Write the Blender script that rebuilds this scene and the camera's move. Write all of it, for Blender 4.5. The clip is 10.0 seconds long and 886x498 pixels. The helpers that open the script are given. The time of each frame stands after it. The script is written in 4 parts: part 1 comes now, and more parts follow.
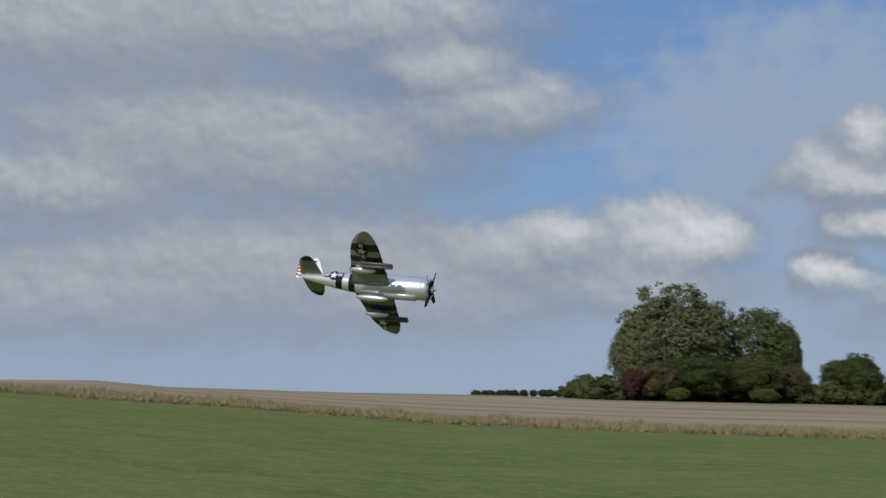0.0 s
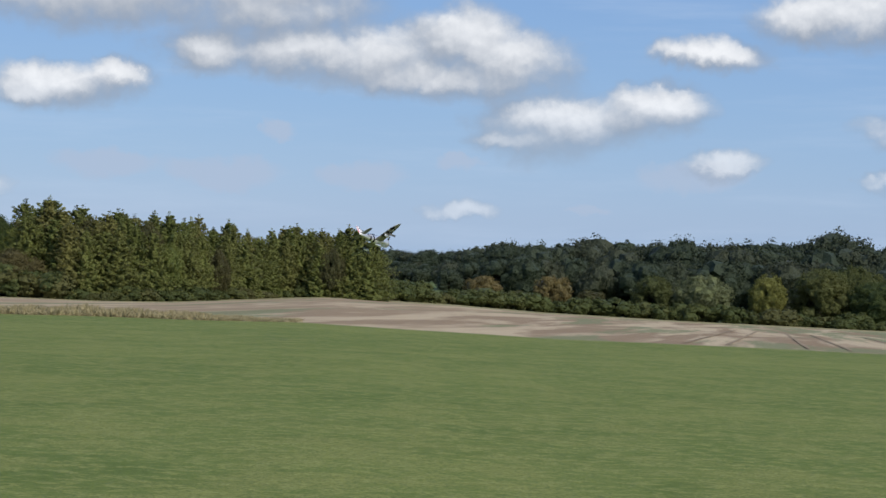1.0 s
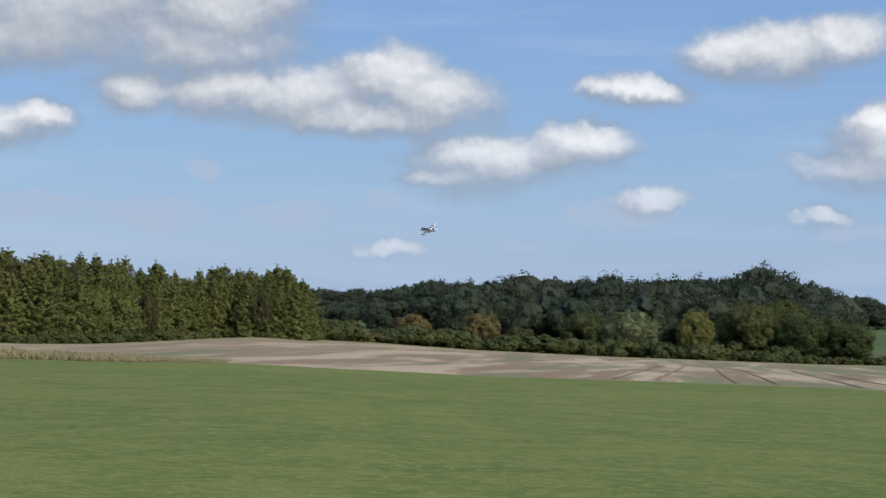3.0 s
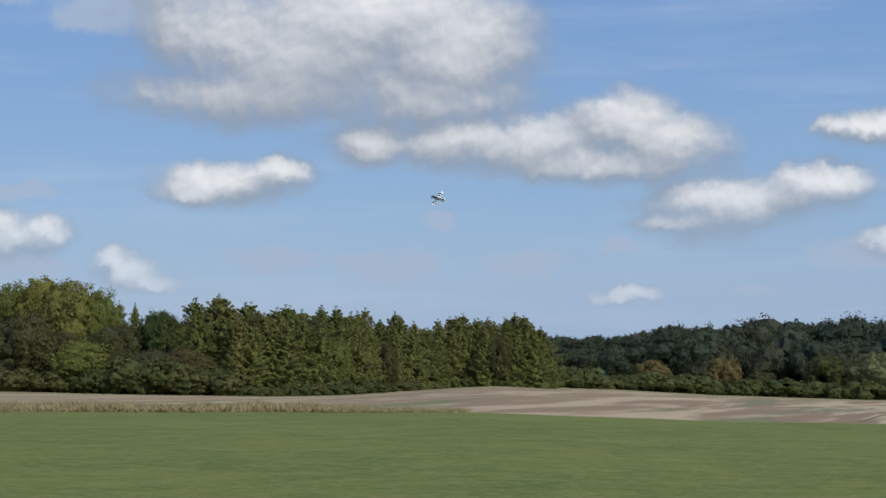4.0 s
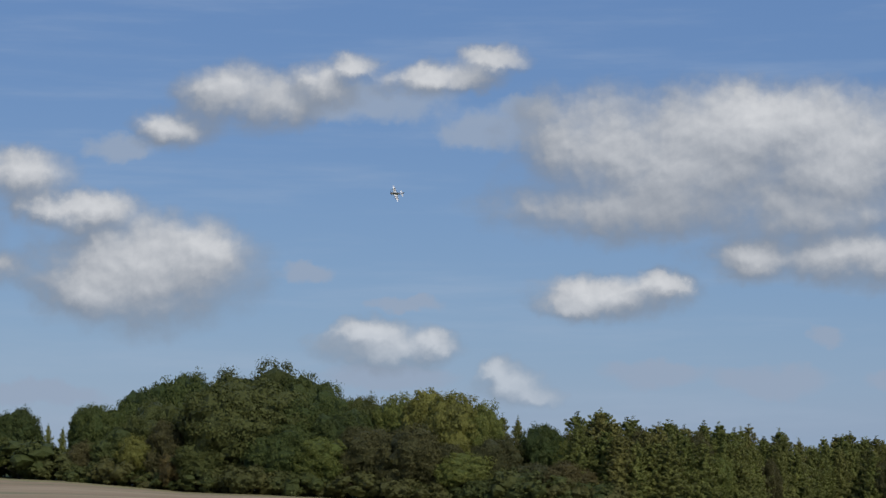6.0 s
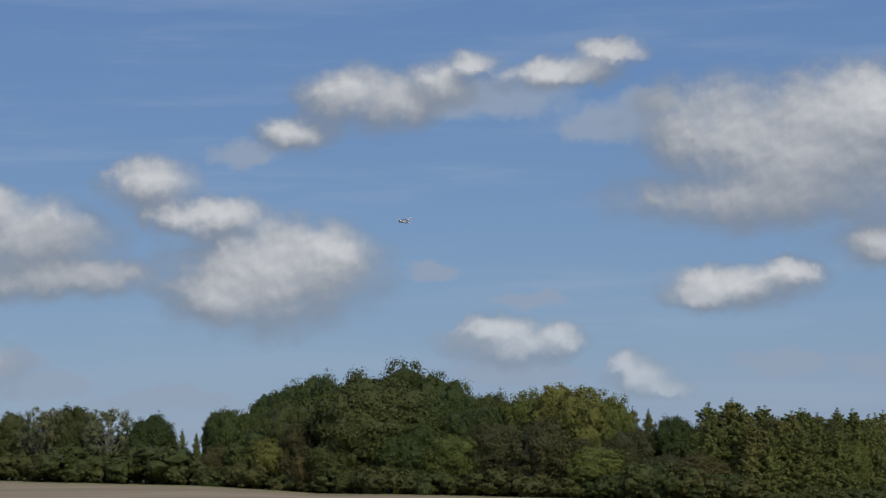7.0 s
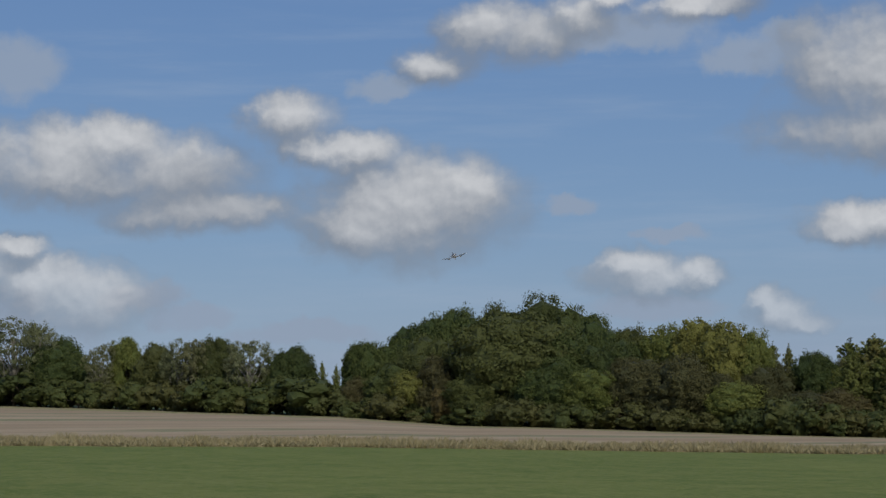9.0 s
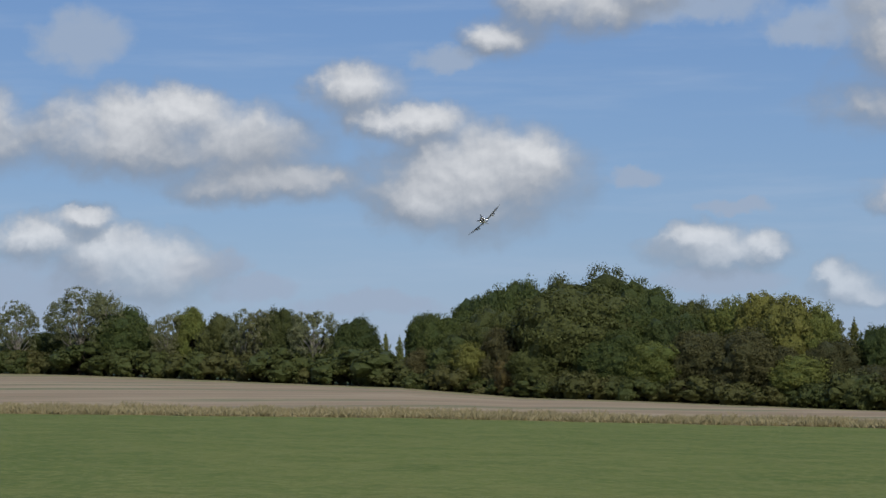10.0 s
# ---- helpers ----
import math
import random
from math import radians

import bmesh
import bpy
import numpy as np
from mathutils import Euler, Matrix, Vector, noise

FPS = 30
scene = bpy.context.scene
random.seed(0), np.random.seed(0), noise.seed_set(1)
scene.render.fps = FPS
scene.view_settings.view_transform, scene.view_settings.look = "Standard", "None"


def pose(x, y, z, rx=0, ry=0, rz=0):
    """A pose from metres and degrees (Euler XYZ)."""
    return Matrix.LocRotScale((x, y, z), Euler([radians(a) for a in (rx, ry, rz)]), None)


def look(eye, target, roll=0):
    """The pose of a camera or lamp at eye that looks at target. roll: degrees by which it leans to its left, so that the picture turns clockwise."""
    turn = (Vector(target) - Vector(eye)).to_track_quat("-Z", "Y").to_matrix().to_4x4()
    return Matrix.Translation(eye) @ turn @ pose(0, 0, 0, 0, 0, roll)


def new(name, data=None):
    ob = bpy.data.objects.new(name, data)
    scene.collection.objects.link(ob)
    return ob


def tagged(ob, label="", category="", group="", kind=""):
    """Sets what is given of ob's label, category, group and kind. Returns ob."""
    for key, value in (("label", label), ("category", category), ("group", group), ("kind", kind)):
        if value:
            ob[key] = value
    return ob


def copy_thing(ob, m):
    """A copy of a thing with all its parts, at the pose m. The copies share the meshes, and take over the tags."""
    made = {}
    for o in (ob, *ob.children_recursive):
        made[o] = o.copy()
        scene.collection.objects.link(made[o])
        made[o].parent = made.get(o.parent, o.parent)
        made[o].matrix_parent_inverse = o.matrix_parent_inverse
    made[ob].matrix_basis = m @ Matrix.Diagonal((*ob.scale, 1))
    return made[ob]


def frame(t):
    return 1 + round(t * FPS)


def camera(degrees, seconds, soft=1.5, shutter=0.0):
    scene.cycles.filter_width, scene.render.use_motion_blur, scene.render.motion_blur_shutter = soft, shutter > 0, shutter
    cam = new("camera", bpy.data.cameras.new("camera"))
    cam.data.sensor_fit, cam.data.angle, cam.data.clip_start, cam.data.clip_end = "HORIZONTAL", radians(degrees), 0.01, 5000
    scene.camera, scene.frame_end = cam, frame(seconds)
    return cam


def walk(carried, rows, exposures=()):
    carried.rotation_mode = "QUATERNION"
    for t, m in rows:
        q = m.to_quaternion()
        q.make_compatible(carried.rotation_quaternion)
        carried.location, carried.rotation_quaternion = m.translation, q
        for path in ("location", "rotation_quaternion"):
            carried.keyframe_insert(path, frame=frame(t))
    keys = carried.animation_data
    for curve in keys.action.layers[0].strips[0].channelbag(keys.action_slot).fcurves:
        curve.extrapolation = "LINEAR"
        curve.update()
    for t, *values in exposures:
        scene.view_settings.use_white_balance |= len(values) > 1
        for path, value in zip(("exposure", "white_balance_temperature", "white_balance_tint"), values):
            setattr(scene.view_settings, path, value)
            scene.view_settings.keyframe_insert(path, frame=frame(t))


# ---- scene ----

EYE = Vector((0, 0, 1.7))


def way(az, el):
    """Unit vector towards a compass bearing (degrees from +y, clockwise) and an elevation."""
    a, e = radians(az), radians(el)
    return Vector((math.sin(a) * math.cos(e), math.cos(a) * math.cos(e), math.sin(e)))


def view(az, el, roll):
    return look(EYE, EYE + way(az, el), roll)


# ---- camera: held at eye height, it only turns ----
cam = camera(25.63, 10.0, 1.5, 0.015)
CAM_ROWS = [(0.0, -71.938, 4.357, -0.279),
(0.1, -61.361, 2.615, 0.454),
(0.2, -49.972, 1.424, 0.375),
(0.3, -38.912, 0.504, 0.886),
(0.4, -28.805, -0.177, 1.519),
(0.5, -20.498, -0.891, 1.697),
(0.6, -13.602, -1.376, 1.508),
(0.7, -8.626, -1.339, 1.588),
(0.8, -4.712, -1.179, 1.394),
(0.9, -1.905, -0.977, 1.212),
(1.0, -0.0, -0.768, 1.08),
(1.5, 4.187, -0.555, 0.842),
(2.0, 5.419, -0.192, 0.327),
(2.2, 5.72, -0.054, 0.122),
(3.3, 0.676, 0.83, 0.137),
(3.5, 0.021, 1.255, -0.335),
(4.0, -4.849, 1.803, -0.827),
(4.5, -8.939, 2.691, -0.573),
(5.0, -10.755, 3.481, -0.571),
(5.5, -14.857, 4.42, -0.465),
(5.7, -15.209, 5.0, 0.073),
(6.8, -19.279, 5.398, -1.508),
(7.0, -19.718, 5.179, -1.518),
(7.5, -21.149, 4.851, -1.409),
(8.0, -22.855, 4.757, -1.233),
(8.5, -23.465, 4.254, -1.365),
(9.0, -23.842, 3.32, -1.1),
(9.5, -23.968, 2.629, -0.925),
(10.0, -25.733, 2.518, -0.75)]
walk(cam, [(t, view(a, e, r)) for t, a, e, r in CAM_ROWS], [(0.0, -0.32), (0.2, -0.28), (0.5, -0.17), (1.0, 0.13), (2.2, 0.15), (3.5, 0.04), (4.5, -0.10), (5.5, -0.28), (7.0, -0.46), (9.0, -0.50), (9.5, -0.42), (10.0, -0.22)])

# ---- sun and sky ----
SUN_AZ, SUN_EL = 131.7, 36.8
sun = new("sun", bpy.data.lights.new("sun", "SUN"))
sun.data.energy, sun.data.angle, sun.data.color = 3.6, radians(0.5), (1.0, 0.94, 0.85)
sun.matrix_world = look(way(SUN_AZ, SUN_EL) * 50, (0, 0, 0))


class Tree:
    """Short hand for wiring a node tree."""

    def __init__(self, nt):
        self.nt = nt
        nt.nodes.clear()

    def n(self, kind, ins=None, **props):
        node = self.nt.nodes.new(kind)
        for k, v in props.items():
            setattr(node, k, v)
        for k, v in (ins or {}).items():
            self.put(node.inputs[k], v)
        return node

    def put(self, sock, v):
        if isinstance(v, bpy.types.NodeSocket):
            self.nt.links.new(v, sock)
        else:
            sock.default_value = v

    def m(self, op, a, b=0.0, c=0.0, clamp=False):
        node = self.n("ShaderNodeMath", {0: a, 1: b, 2: c}, operation=op, use_clamp=clamp)
        return node.outputs[0]

    def v(self, op, a, b=(0, 0, 0), c=(0, 0, 0)):
        node = self.n("ShaderNodeVectorMath", {0: a, 1: b}, operation=op)
        if op == "MULTIPLY_ADD":
            self.put(node.inputs[2], c)
        return node.outputs["Value"] if op in ("LENGTH", "DOT_PRODUCT") else node.outputs[0]

    def noise(self, vec, scale, detail=4.0, rough=0.55, distortion=0.0):
        return self.n("ShaderNodeTexNoise", {"Vector": vec, "Scale": scale, "Detail": detail, "Roughness": rough,
                                             "Distortion": distortion})

    def step(self, x, lo, hi, a=0.0, b=1.0):
        node = self.n("ShaderNodeMapRange", {0: x, 1: lo, 2: hi, 3: a, 4: b}, interpolation_type="SMOOTHSTEP")
        return node.outputs[0]

    def mix(self, f, a, b, blend="MIX"):
        node = self.n("ShaderNodeMix", data_type="RGBA", blend_type=blend)
        self.put(node.inputs[0], f)
        self.put(node.inputs[6], a if isinstance(a, bpy.types.NodeSocket) else (*a, 1))
        self.put(node.inputs[7], b if isinstance(b, bpy.types.NodeSocket) else (*b, 1))
        return node.outputs[2]


# clouds: bearing, elevation, half width, half height, weight
CLOUDS = []
CLOUDS += [(-82.5, 11, 9.57, 2.42, 1), (-75, 11, 7.45, 1.86, 1), (-80, 7.7, 7.03, 2.42, 1), (-75.7, 7.4, 6.39, 2.42, 1), (-72, 9.7, 2.98, 1.1, 1.1), (-70.8, 8.5, 4.26, 1.53, 1), (-82.9, 6.3, 4.68, 1.76, 1), (-77.5, 3.9, 10.21, 2.19, 1), (-82.4, 3, 8.09, 1.98, 1), (-73, 3, 6.39, 1.98, 1), (-70, 4.2, 2.56, 1.32, 1), (-65.4, 4.5, 2.76, 1.53, 1.15)]
CLOUDS += [(-64.2, 4.5, 1.7, 1.1, 1.1), (-68.3, 4.5, 1.92, 1.1, 1), (-66.2, 3.3, 4.04, 1.32, 1), (-60.3, 6.3, 2.34, 1.32, 1), (-59.5, 7.3, 1.28, 1.1, 1), (-59.5, 4.9, 2.12, 0.88, 1), (-60.7, 3.3, 1.28, 0.99, 1), (-60.1, 6.1, 2.76, 0.88, 1), (-57.5, 7.6, 2.34, 1.1, 1), (-58.3, 4.8, 3.19, 0.66, 1), (-60.9, 3.5, 1.28, 0.88, 1), (-54.7, 3.8, 1.92, 0.77, 1)]
CLOUDS += [(-56.4, 3, 4.68, 1.1, 1), (-53, 3.1, 5.32, 1.32, 1), (-50.6, 4.2, 1.28, 0.7, 1.1), (-48.4, 3.4, 1.92, 0.88, 1), (-51.4, 2.1, 10.21, 1.1, 1), (-45.1, 3.3, 2.34, 0.88, 1), (-43.3, 4, 1.06, 0.55, 1), (-42.6, 2.4, 1.7, 0.66, 1), (-43.9, 2, 3.19, 0.88, 1), (-48.1, 6.6, 2.56, 0.88, 1), (-44.8, 6.9, 2.12, 1.1, 1), (-43.1, 7.4, 1.28, 0.88, 1)]
CLOUDS += [(-41.5, 5.8, 3.4, 0.99, 1), (-39.9, 6.5, 2.12, 1.1, 1), (-37.8, 2.8, 1.28, 0.77, 1), (-52.7, 1.2, 1.28, 0.33, 1), (-40.7, 5.7, 4.26, 1.32, 1), (-37.4, 2.9, 1.92, 0.77, 1), (-26.4, 6.2, 1.48, 0.77, 1), (-35.1, 5.9, 2.98, 1.36, 1.1), (-33.5, 6.5, 1.6, 0.88, 1.1), (-31.8, 5.6, 2.98, 1.32, 1), (-31, 4.5, 3.62, 0.79, 1), (-28.3, 7.3, 1.6, 0.88, 1)]
CLOUDS += [(-27.5, 6.4, 1.7, 0.62, 1), (-34.6, 2, 2.76, 1.2, 1.1), (-35.9, 2.4, 1.7, 0.88, 1.1), (-36.2, 3.5, 1.06, 0.55, 1), (-24.8, 4.5, 3.4, 1.76, 1.15), (-23.5, 4.9, 1.6, 1.32, 1.1), (-26.3, 4, 1.7, 1.1, 1.1), (-23.9, 8.7, 1.48, 0.77, 1), (-22.5, 9.7, 1.6, 1.1, 1), (-21, 9.4, 1.7, 0.92, 1), (-19.5, 10, 1.48, 0.83, 1), (-18.6, 10.6, 0.86, 0.55, 1)]
CLOUDS += [(-16.6, 10.2, 1.48, 0.62, 1), (-14.6, 10.7, 1.28, 0.55, 1), (-15.3, 10.2, 1.28, 0.49, 1), (-12.2, 3.6, 1.28, 0.44, 1), (-17.9, 2.2, 2.34, 0.7, 1), (-18.2, 2.7, 1.28, 0.55, 1.1), (-16.4, 2.4, 0.96, 0.55, 1), (-14.1, 1.2, 1.28, 0.66, 1.1), (-14.6, 1.5, 0.64, 0.44, 1.1), (-13.3, 0.9, 0.86, 0.4, 1), (-11.6, 8.2, 2.76, 1.86, 1), (-8.9, 7.8, 4.26, 2.19, 1.1)]
CLOUDS += [(-6.9, 8.7, 3.19, 1.32, 1.25), (-4.5, 7.9, 2.76, 1.98, 1.2), (-10.3, 6.4, 4.89, 1.1, 1), (-5.3, 6.3, 3.83, 1.1, 1), (-7, 5, 1.7, 0.88, 1), (-4.5, 5, 2.56, 0.99, 1), (-2, 4.9, 3.19, 1.14, 1), (0.4, 5.4, 1.7, 1.2, 1.1), (1.7, 4.8, 2.34, 1.1, 1), (-0.4, 4.2, 4.26, 0.7, 1), (-11.2, 3.8, 2.34, 0.83, 1), (-9.8, 4.1, 1.28, 0.66, 1)]
CLOUDS += [(2.8, 2.9, 2.12, 1.32, 1), (0.5, 0.4, 1.06, 0.33, 1), (4, 3, 2.76, 0.88, 1), (2.7, 3.1, 1.28, 0.77, 1), (6.2, 3.4, 1.7, 0.83, 1.1), (2, 2.4, 1.48, 0.33, 1), (7.7, 5, 1.92, 0.57, 1), (10.5, 6, 1.92, 0.88, 1), (11.9, 6.1, 1.92, 0.99, 1), (13.6, 6.4, 1.7, 0.88, 1), (15, 3.6, 1.7, 1.2, 1.2), (14.7, 4.1, 1.06, 0.66, 1.2)]
CLOUDS += [(14.4, 2.8, 2.56, 0.7, 1), (17.1, 3.3, 2.34, 1.32, 1), (17.9, 4.4, 1.06, 1.1, 1), (8.2, 1.8, 1.28, 0.49, 1), (13.1, 1.4, 0.96, 0.44, 1), (17.8, 1.7, 1.06, 0.44, 1), (0.5, 0.4, 1.06, 0.22, 1)]
# where the cloud is thick and dull
DULL = [(-78, 9, 10, 3.6, 1), (-72, 7.2, 5.5, 2.2, 1), (-77, 3.6, 11, 2.4, 0.9), (-49, 2.4, 9, 1.2, 0.9), (-30, 5.0, 3.5, 1.4, 0.7), (-8.5, 5.9, 4.6, 1.2, 0.8), (-20.5, 8.8, 4, 1.4, 0.6)]
# thin veils, the same measures
VEILS = []
VEILS += [(-59.6, 2.1, 1.33, 0.83, 1), (-66.7, 1.9, 4.99, 0.67, 1), (-76.7, 1.6, 8.31, 0.67, 1), (-61.2, 1.7, 1.5, 0.5, 1), (-40.6, 3.3, 2, 0.67, 1), (-32.6, 2.1, 1.33, 0.5, 1), (-31.1, 1.4, 1.16, 0.42, 1), (-17.9, 1.4, 2, 0.33, 1), (-27.7, 0.9, 1.66, 0.33, 1), (-25.6, 8, 1.33, 0.42, 1), (-14.3, 8.7, 2.16, 0.63, 1), (-13.5, 9.3, 1, 0.42, 1)]
VEILS += [(-17.9, 1.5, 2.33, 0.33, 1), (-20, 4.4, 1, 0.3, 1), (-16.8, 3.5, 1, 0.22, 1), (-27.8, 0.9, 2.33, 0.33, 1), (-9.7, 1.7, 1.5, 0.33, 1), (-36.2, 8.8, 1.5, 1, 1), (-31.1, 1.4, 1.16, 0.42, 1), (-27.9, 0.9, 2, 0.42, 1), (-20.2, 4.5, 0.83, 0.33, 1), (-9.7, 1.6, 1.5, 0.42, 1), (-6.5, 1.4, 1.83, 0.5, 1), (-2.4, 1.3, 1.33, 0.37, 1)]
VEILS += [(-5, 2.6, 0.67, 0.3, 1), (-16.9, 3.6, 1.16, 0.25, 1), (0.4, 1.8, 0.83, 0.2, 1), (-14.9, 8.8, 1.66, 0.53, 1), (-18.6, 9.6, 3.33, 0.67, 1), (7.3, 1.5, 1.83, 0.42, 1), (14.4, 0.9, 1.66, 0.23, 1), (-6.5, 1.4, 1.5, 0.42, 1), (-2.3, 1.4, 1.33, 0.37, 1), (-5, 2.5, 0.67, 0.33, 1), (4.3, 0.4, 0.5, 0.17, 1), (17.1, 0.6, 2, 0.33, 1)]


VEILS += [(-78, 2.5, 12, 3.2, 1.3), (-66, 1.6, 9, 2.2, 1.2), (-52, 1.6, 9, 1.6, 1.1), (-40, 1.4, 6, 1.2, 1), (-84, 8, 9, 6, 1.2), (-61, 7.5, 7, 4.5, 0.85), (-47, 5, 6, 2.5, 0.9)]


def make_sky():
    world = bpy.data.worlds.new("sky")
    scene.world = world
    world.use_nodes = True
    t = Tree(world.node_tree)
    sky = t.n("ShaderNodeTexSky", sky_type="NISHITA", sun_disc=False, sun_elevation=radians(SUN_EL),
              sun_rotation=radians(SUN_AZ), altitude=120.0, air_density=1.0, dust_density=0.1, ozone_density=3.0)
    d = t.n("ShaderNodeTexCoord").outputs["Generated"]
    xyz = t.n("ShaderNodeSeparateXYZ", {0: d})
    az = t.m("MULTIPLY", t.m("ARCTAN2", xyz.outputs[0], xyz.outputs[1]), 57.2958)
    el = t.m("MULTIPLY", t.m("ARCSINE", xyz.outputs[2]), 57.2958)
    at = t.n("ShaderNodeCombineXYZ", {0: az, 1: el, 2: 0.0}).outputs[0]
    big = t.noise(at, 0.45, 5.0, 0.6)
    fine = t.noise(at, 1.9, 6.0, 0.6)
    warp = t.v("MULTIPLY_ADD", big.outputs["Color"], (1.7, 1.1, 0), (-0.85, -0.55, 0))
    warp = t.v("ADD", warp, t.v("MULTIPLY_ADD", fine.outputs["Color"], (0.5, 0.42, 0), (-0.25, -0.21, 0)))
    p = t.v("ADD", at, warp)

    def density(q, group):
        total = -1.0
        for a, e, w, h, weight in group:
            far = t.v("LENGTH", t.v("MULTIPLY_ADD", q, (1 / w, 1 / h, 0), (-a / w, -e / h, 0)))
            one = t.m("SUBTRACT", weight, t.m("MULTIPLY", far, far))
            total = one if total == -1.0 else t.m("SMOOTH_MAX", total, one, 0.7)
        return total

    def puffs(q):
        """Rounded billows with finer ones on them, and loose wisps."""
        cell = t.n("ShaderNodeTexVoronoi", {"Vector": t.v("MULTIPLY", q, (0.85, 1.15, 0)), "Scale": 0.95, "Detail": 2.0, "Roughness": 0.45, "Lacunarity": 2.3},
                   feature="F1", normalize=True).outputs["Distance"]
        wisp = t.noise(q, 0.9, 4.0, 0.55).outputs[0]
        return t.m("ADD", t.m("MULTIPLY_ADD", cell, -0.95, 0.36), t.m("MULTIPLY_ADD", wisp, 1.1, -0.55))

    here, above, veil = density(p, CLOUDS), density(t.v("ADD", p, (0.25, 0.55, 0)), CLOUDS), density(p, VEILS)
    # the rest of the sky, overhead and behind, carries broken cloud of the same kind
    wide = t.noise(d, 3.0, 6.0, 0.6).outputs[0]
    rest = t.m("MULTIPLY_ADD", t.step(wide, 0.40, 0.68), 1.3, -0.5)
    high = t.step(el, 13.0, 20.0)
    side = t.step(t.m("ABSOLUTE", t.m("ADD", az, 33.0)), 60.0, 75.0)
    out = t.m("MAXIMUM", high, side)
    here = t.m("ADD", t.m("MULTIPLY", here, t.m("SUBTRACT", 1.0, out)), t.m("MULTIPLY", rest, out))
    body = t.v("ADD", at, t.v("MULTIPLY", warp, (0.35, 0.35, 0)))
    puff, lee = puffs(body), puffs(t.v("ADD", body, (0.10, 0.20, 0)))
    here = t.m("MAXIMUM", here, -3.0)
    rise = t.m("MINIMUM", t.m("MAXIMUM", t.m("SUBTRACT", here, above), -0.65), 0.65)
    lit = t.m("MULTIPLY", rise, 0.78)
    lit = t.m("ADD", lit, t.m("MULTIPLY", t.m("SUBTRACT", puff, lee), 0.55))
    lit = t.m("ADD", lit, t.m("MULTIPLY", puff, 0.22))
    lit = t.m("ADD", lit, t.m("MULTIPLY_ADD", t.m("MINIMUM", here, 1.4), 0.75, -0.62))
    shade = t.step(lit, -0.50, 1.18)
    shade = t.m("MULTIPLY", shade, t.step(density(p, DULL), -0.6, 0.9, 1.0, 0.62))
    edge = t.m("MULTIPLY_ADD", rise, -0.35, 1.15)
    mass = t.m("ADD", here, t.m("MULTIPLY", puff, 0.85))
    cover = t.step(mass, -0.28, edge)
    film = t.m("MULTIPLY", t.step(t.m("ADD", veil, t.m("MULTIPLY", puff, 1.2)), -0.2, 0.9), 0.85)
    colour = t.mix(shade, (0.30, 0.345, 0.42), (1.0, 1.01, 1.03))
    haze = t.step(el, 0.0, 4.5, 0.42, 0.96)
    cirrus = t.step(t.noise(t.v("MULTIPLY", at, (0.10, 0.9, 0)), 1.0, 5.0, 0.6).outputs[0], 0.45, 0.8, 0.0, 0.28)
    blue = t.mix(t.step(el, -1.0, 14.0), (0.238, 0.405, 0.69), (0.16, 0.31, 0.645))
    clear = t.n("ShaderNodeBackground", {"Color": t.mix(0.75, t.mix(1.0, sky.outputs[0], (0.085, 0.085, 0.085), "MULTIPLY"), blue), "Strength": 1.0})
    white = t.n("ShaderNodeBackground", {"Color": colour, "Strength": 0.95})
    thin = t.n("ShaderNodeBackground", {"Color": (0.50, 0.60, 0.76, 1), "Strength": 1.0})
    mixed = t.n("ShaderNodeMixShader", {0: cirrus, 1: clear.outputs[0], 2: thin.outputs[0]})
    grey = t.n("ShaderNodeBackground", {"Color": (0.385, 0.475, 0.625, 1), "Strength": 1.0})
    mixed = t.n("ShaderNodeMixShader", {0: film, 1: mixed.outputs[0], 2: grey.outputs[0]})
    mixed = t.n("ShaderNodeMixShader", {0: t.m("MULTIPLY", cover, haze), 1: mixed.outputs[0], 2: white.outputs[0]})
    t.n("ShaderNodeOutputWorld", {"Surface": mixed.outputs[0]})


make_sky()


# ---- materials ----
def material(name, build, rough=0.8, metal=0.0, spec=0.3):
    """A principled material; build(tree, coords) returns colour and, if wanted, a height for relief with its distance."""
    mat = bpy.data.materials.new(name)
    mat.use_nodes = True
    t = Tree(mat.node_tree)
    co = t.n("ShaderNodeTexCoord").outputs["Object"]
    made = build(t, co)
    colour, height, depth = made if isinstance(made, tuple) else (made, None, 0)
    bsdf = t.n("ShaderNodeBsdfPrincipled", {"Roughness": rough, "Metallic": metal, "Specular IOR Level": spec})
    t.put(bsdf.inputs["Base Color"], colour if isinstance(colour, bpy.types.NodeSocket) else (*colour, 1))
    if height is not None:
        bump = t.n("ShaderNodeBump", {"Height": height, "Strength": 0.6, "Distance": depth})
        t.put(bsdf.inputs["Normal"], bump.outputs[0])
    t.n("ShaderNodeOutputMaterial", {"Surface": bsdf.outputs[0]})
    return mat


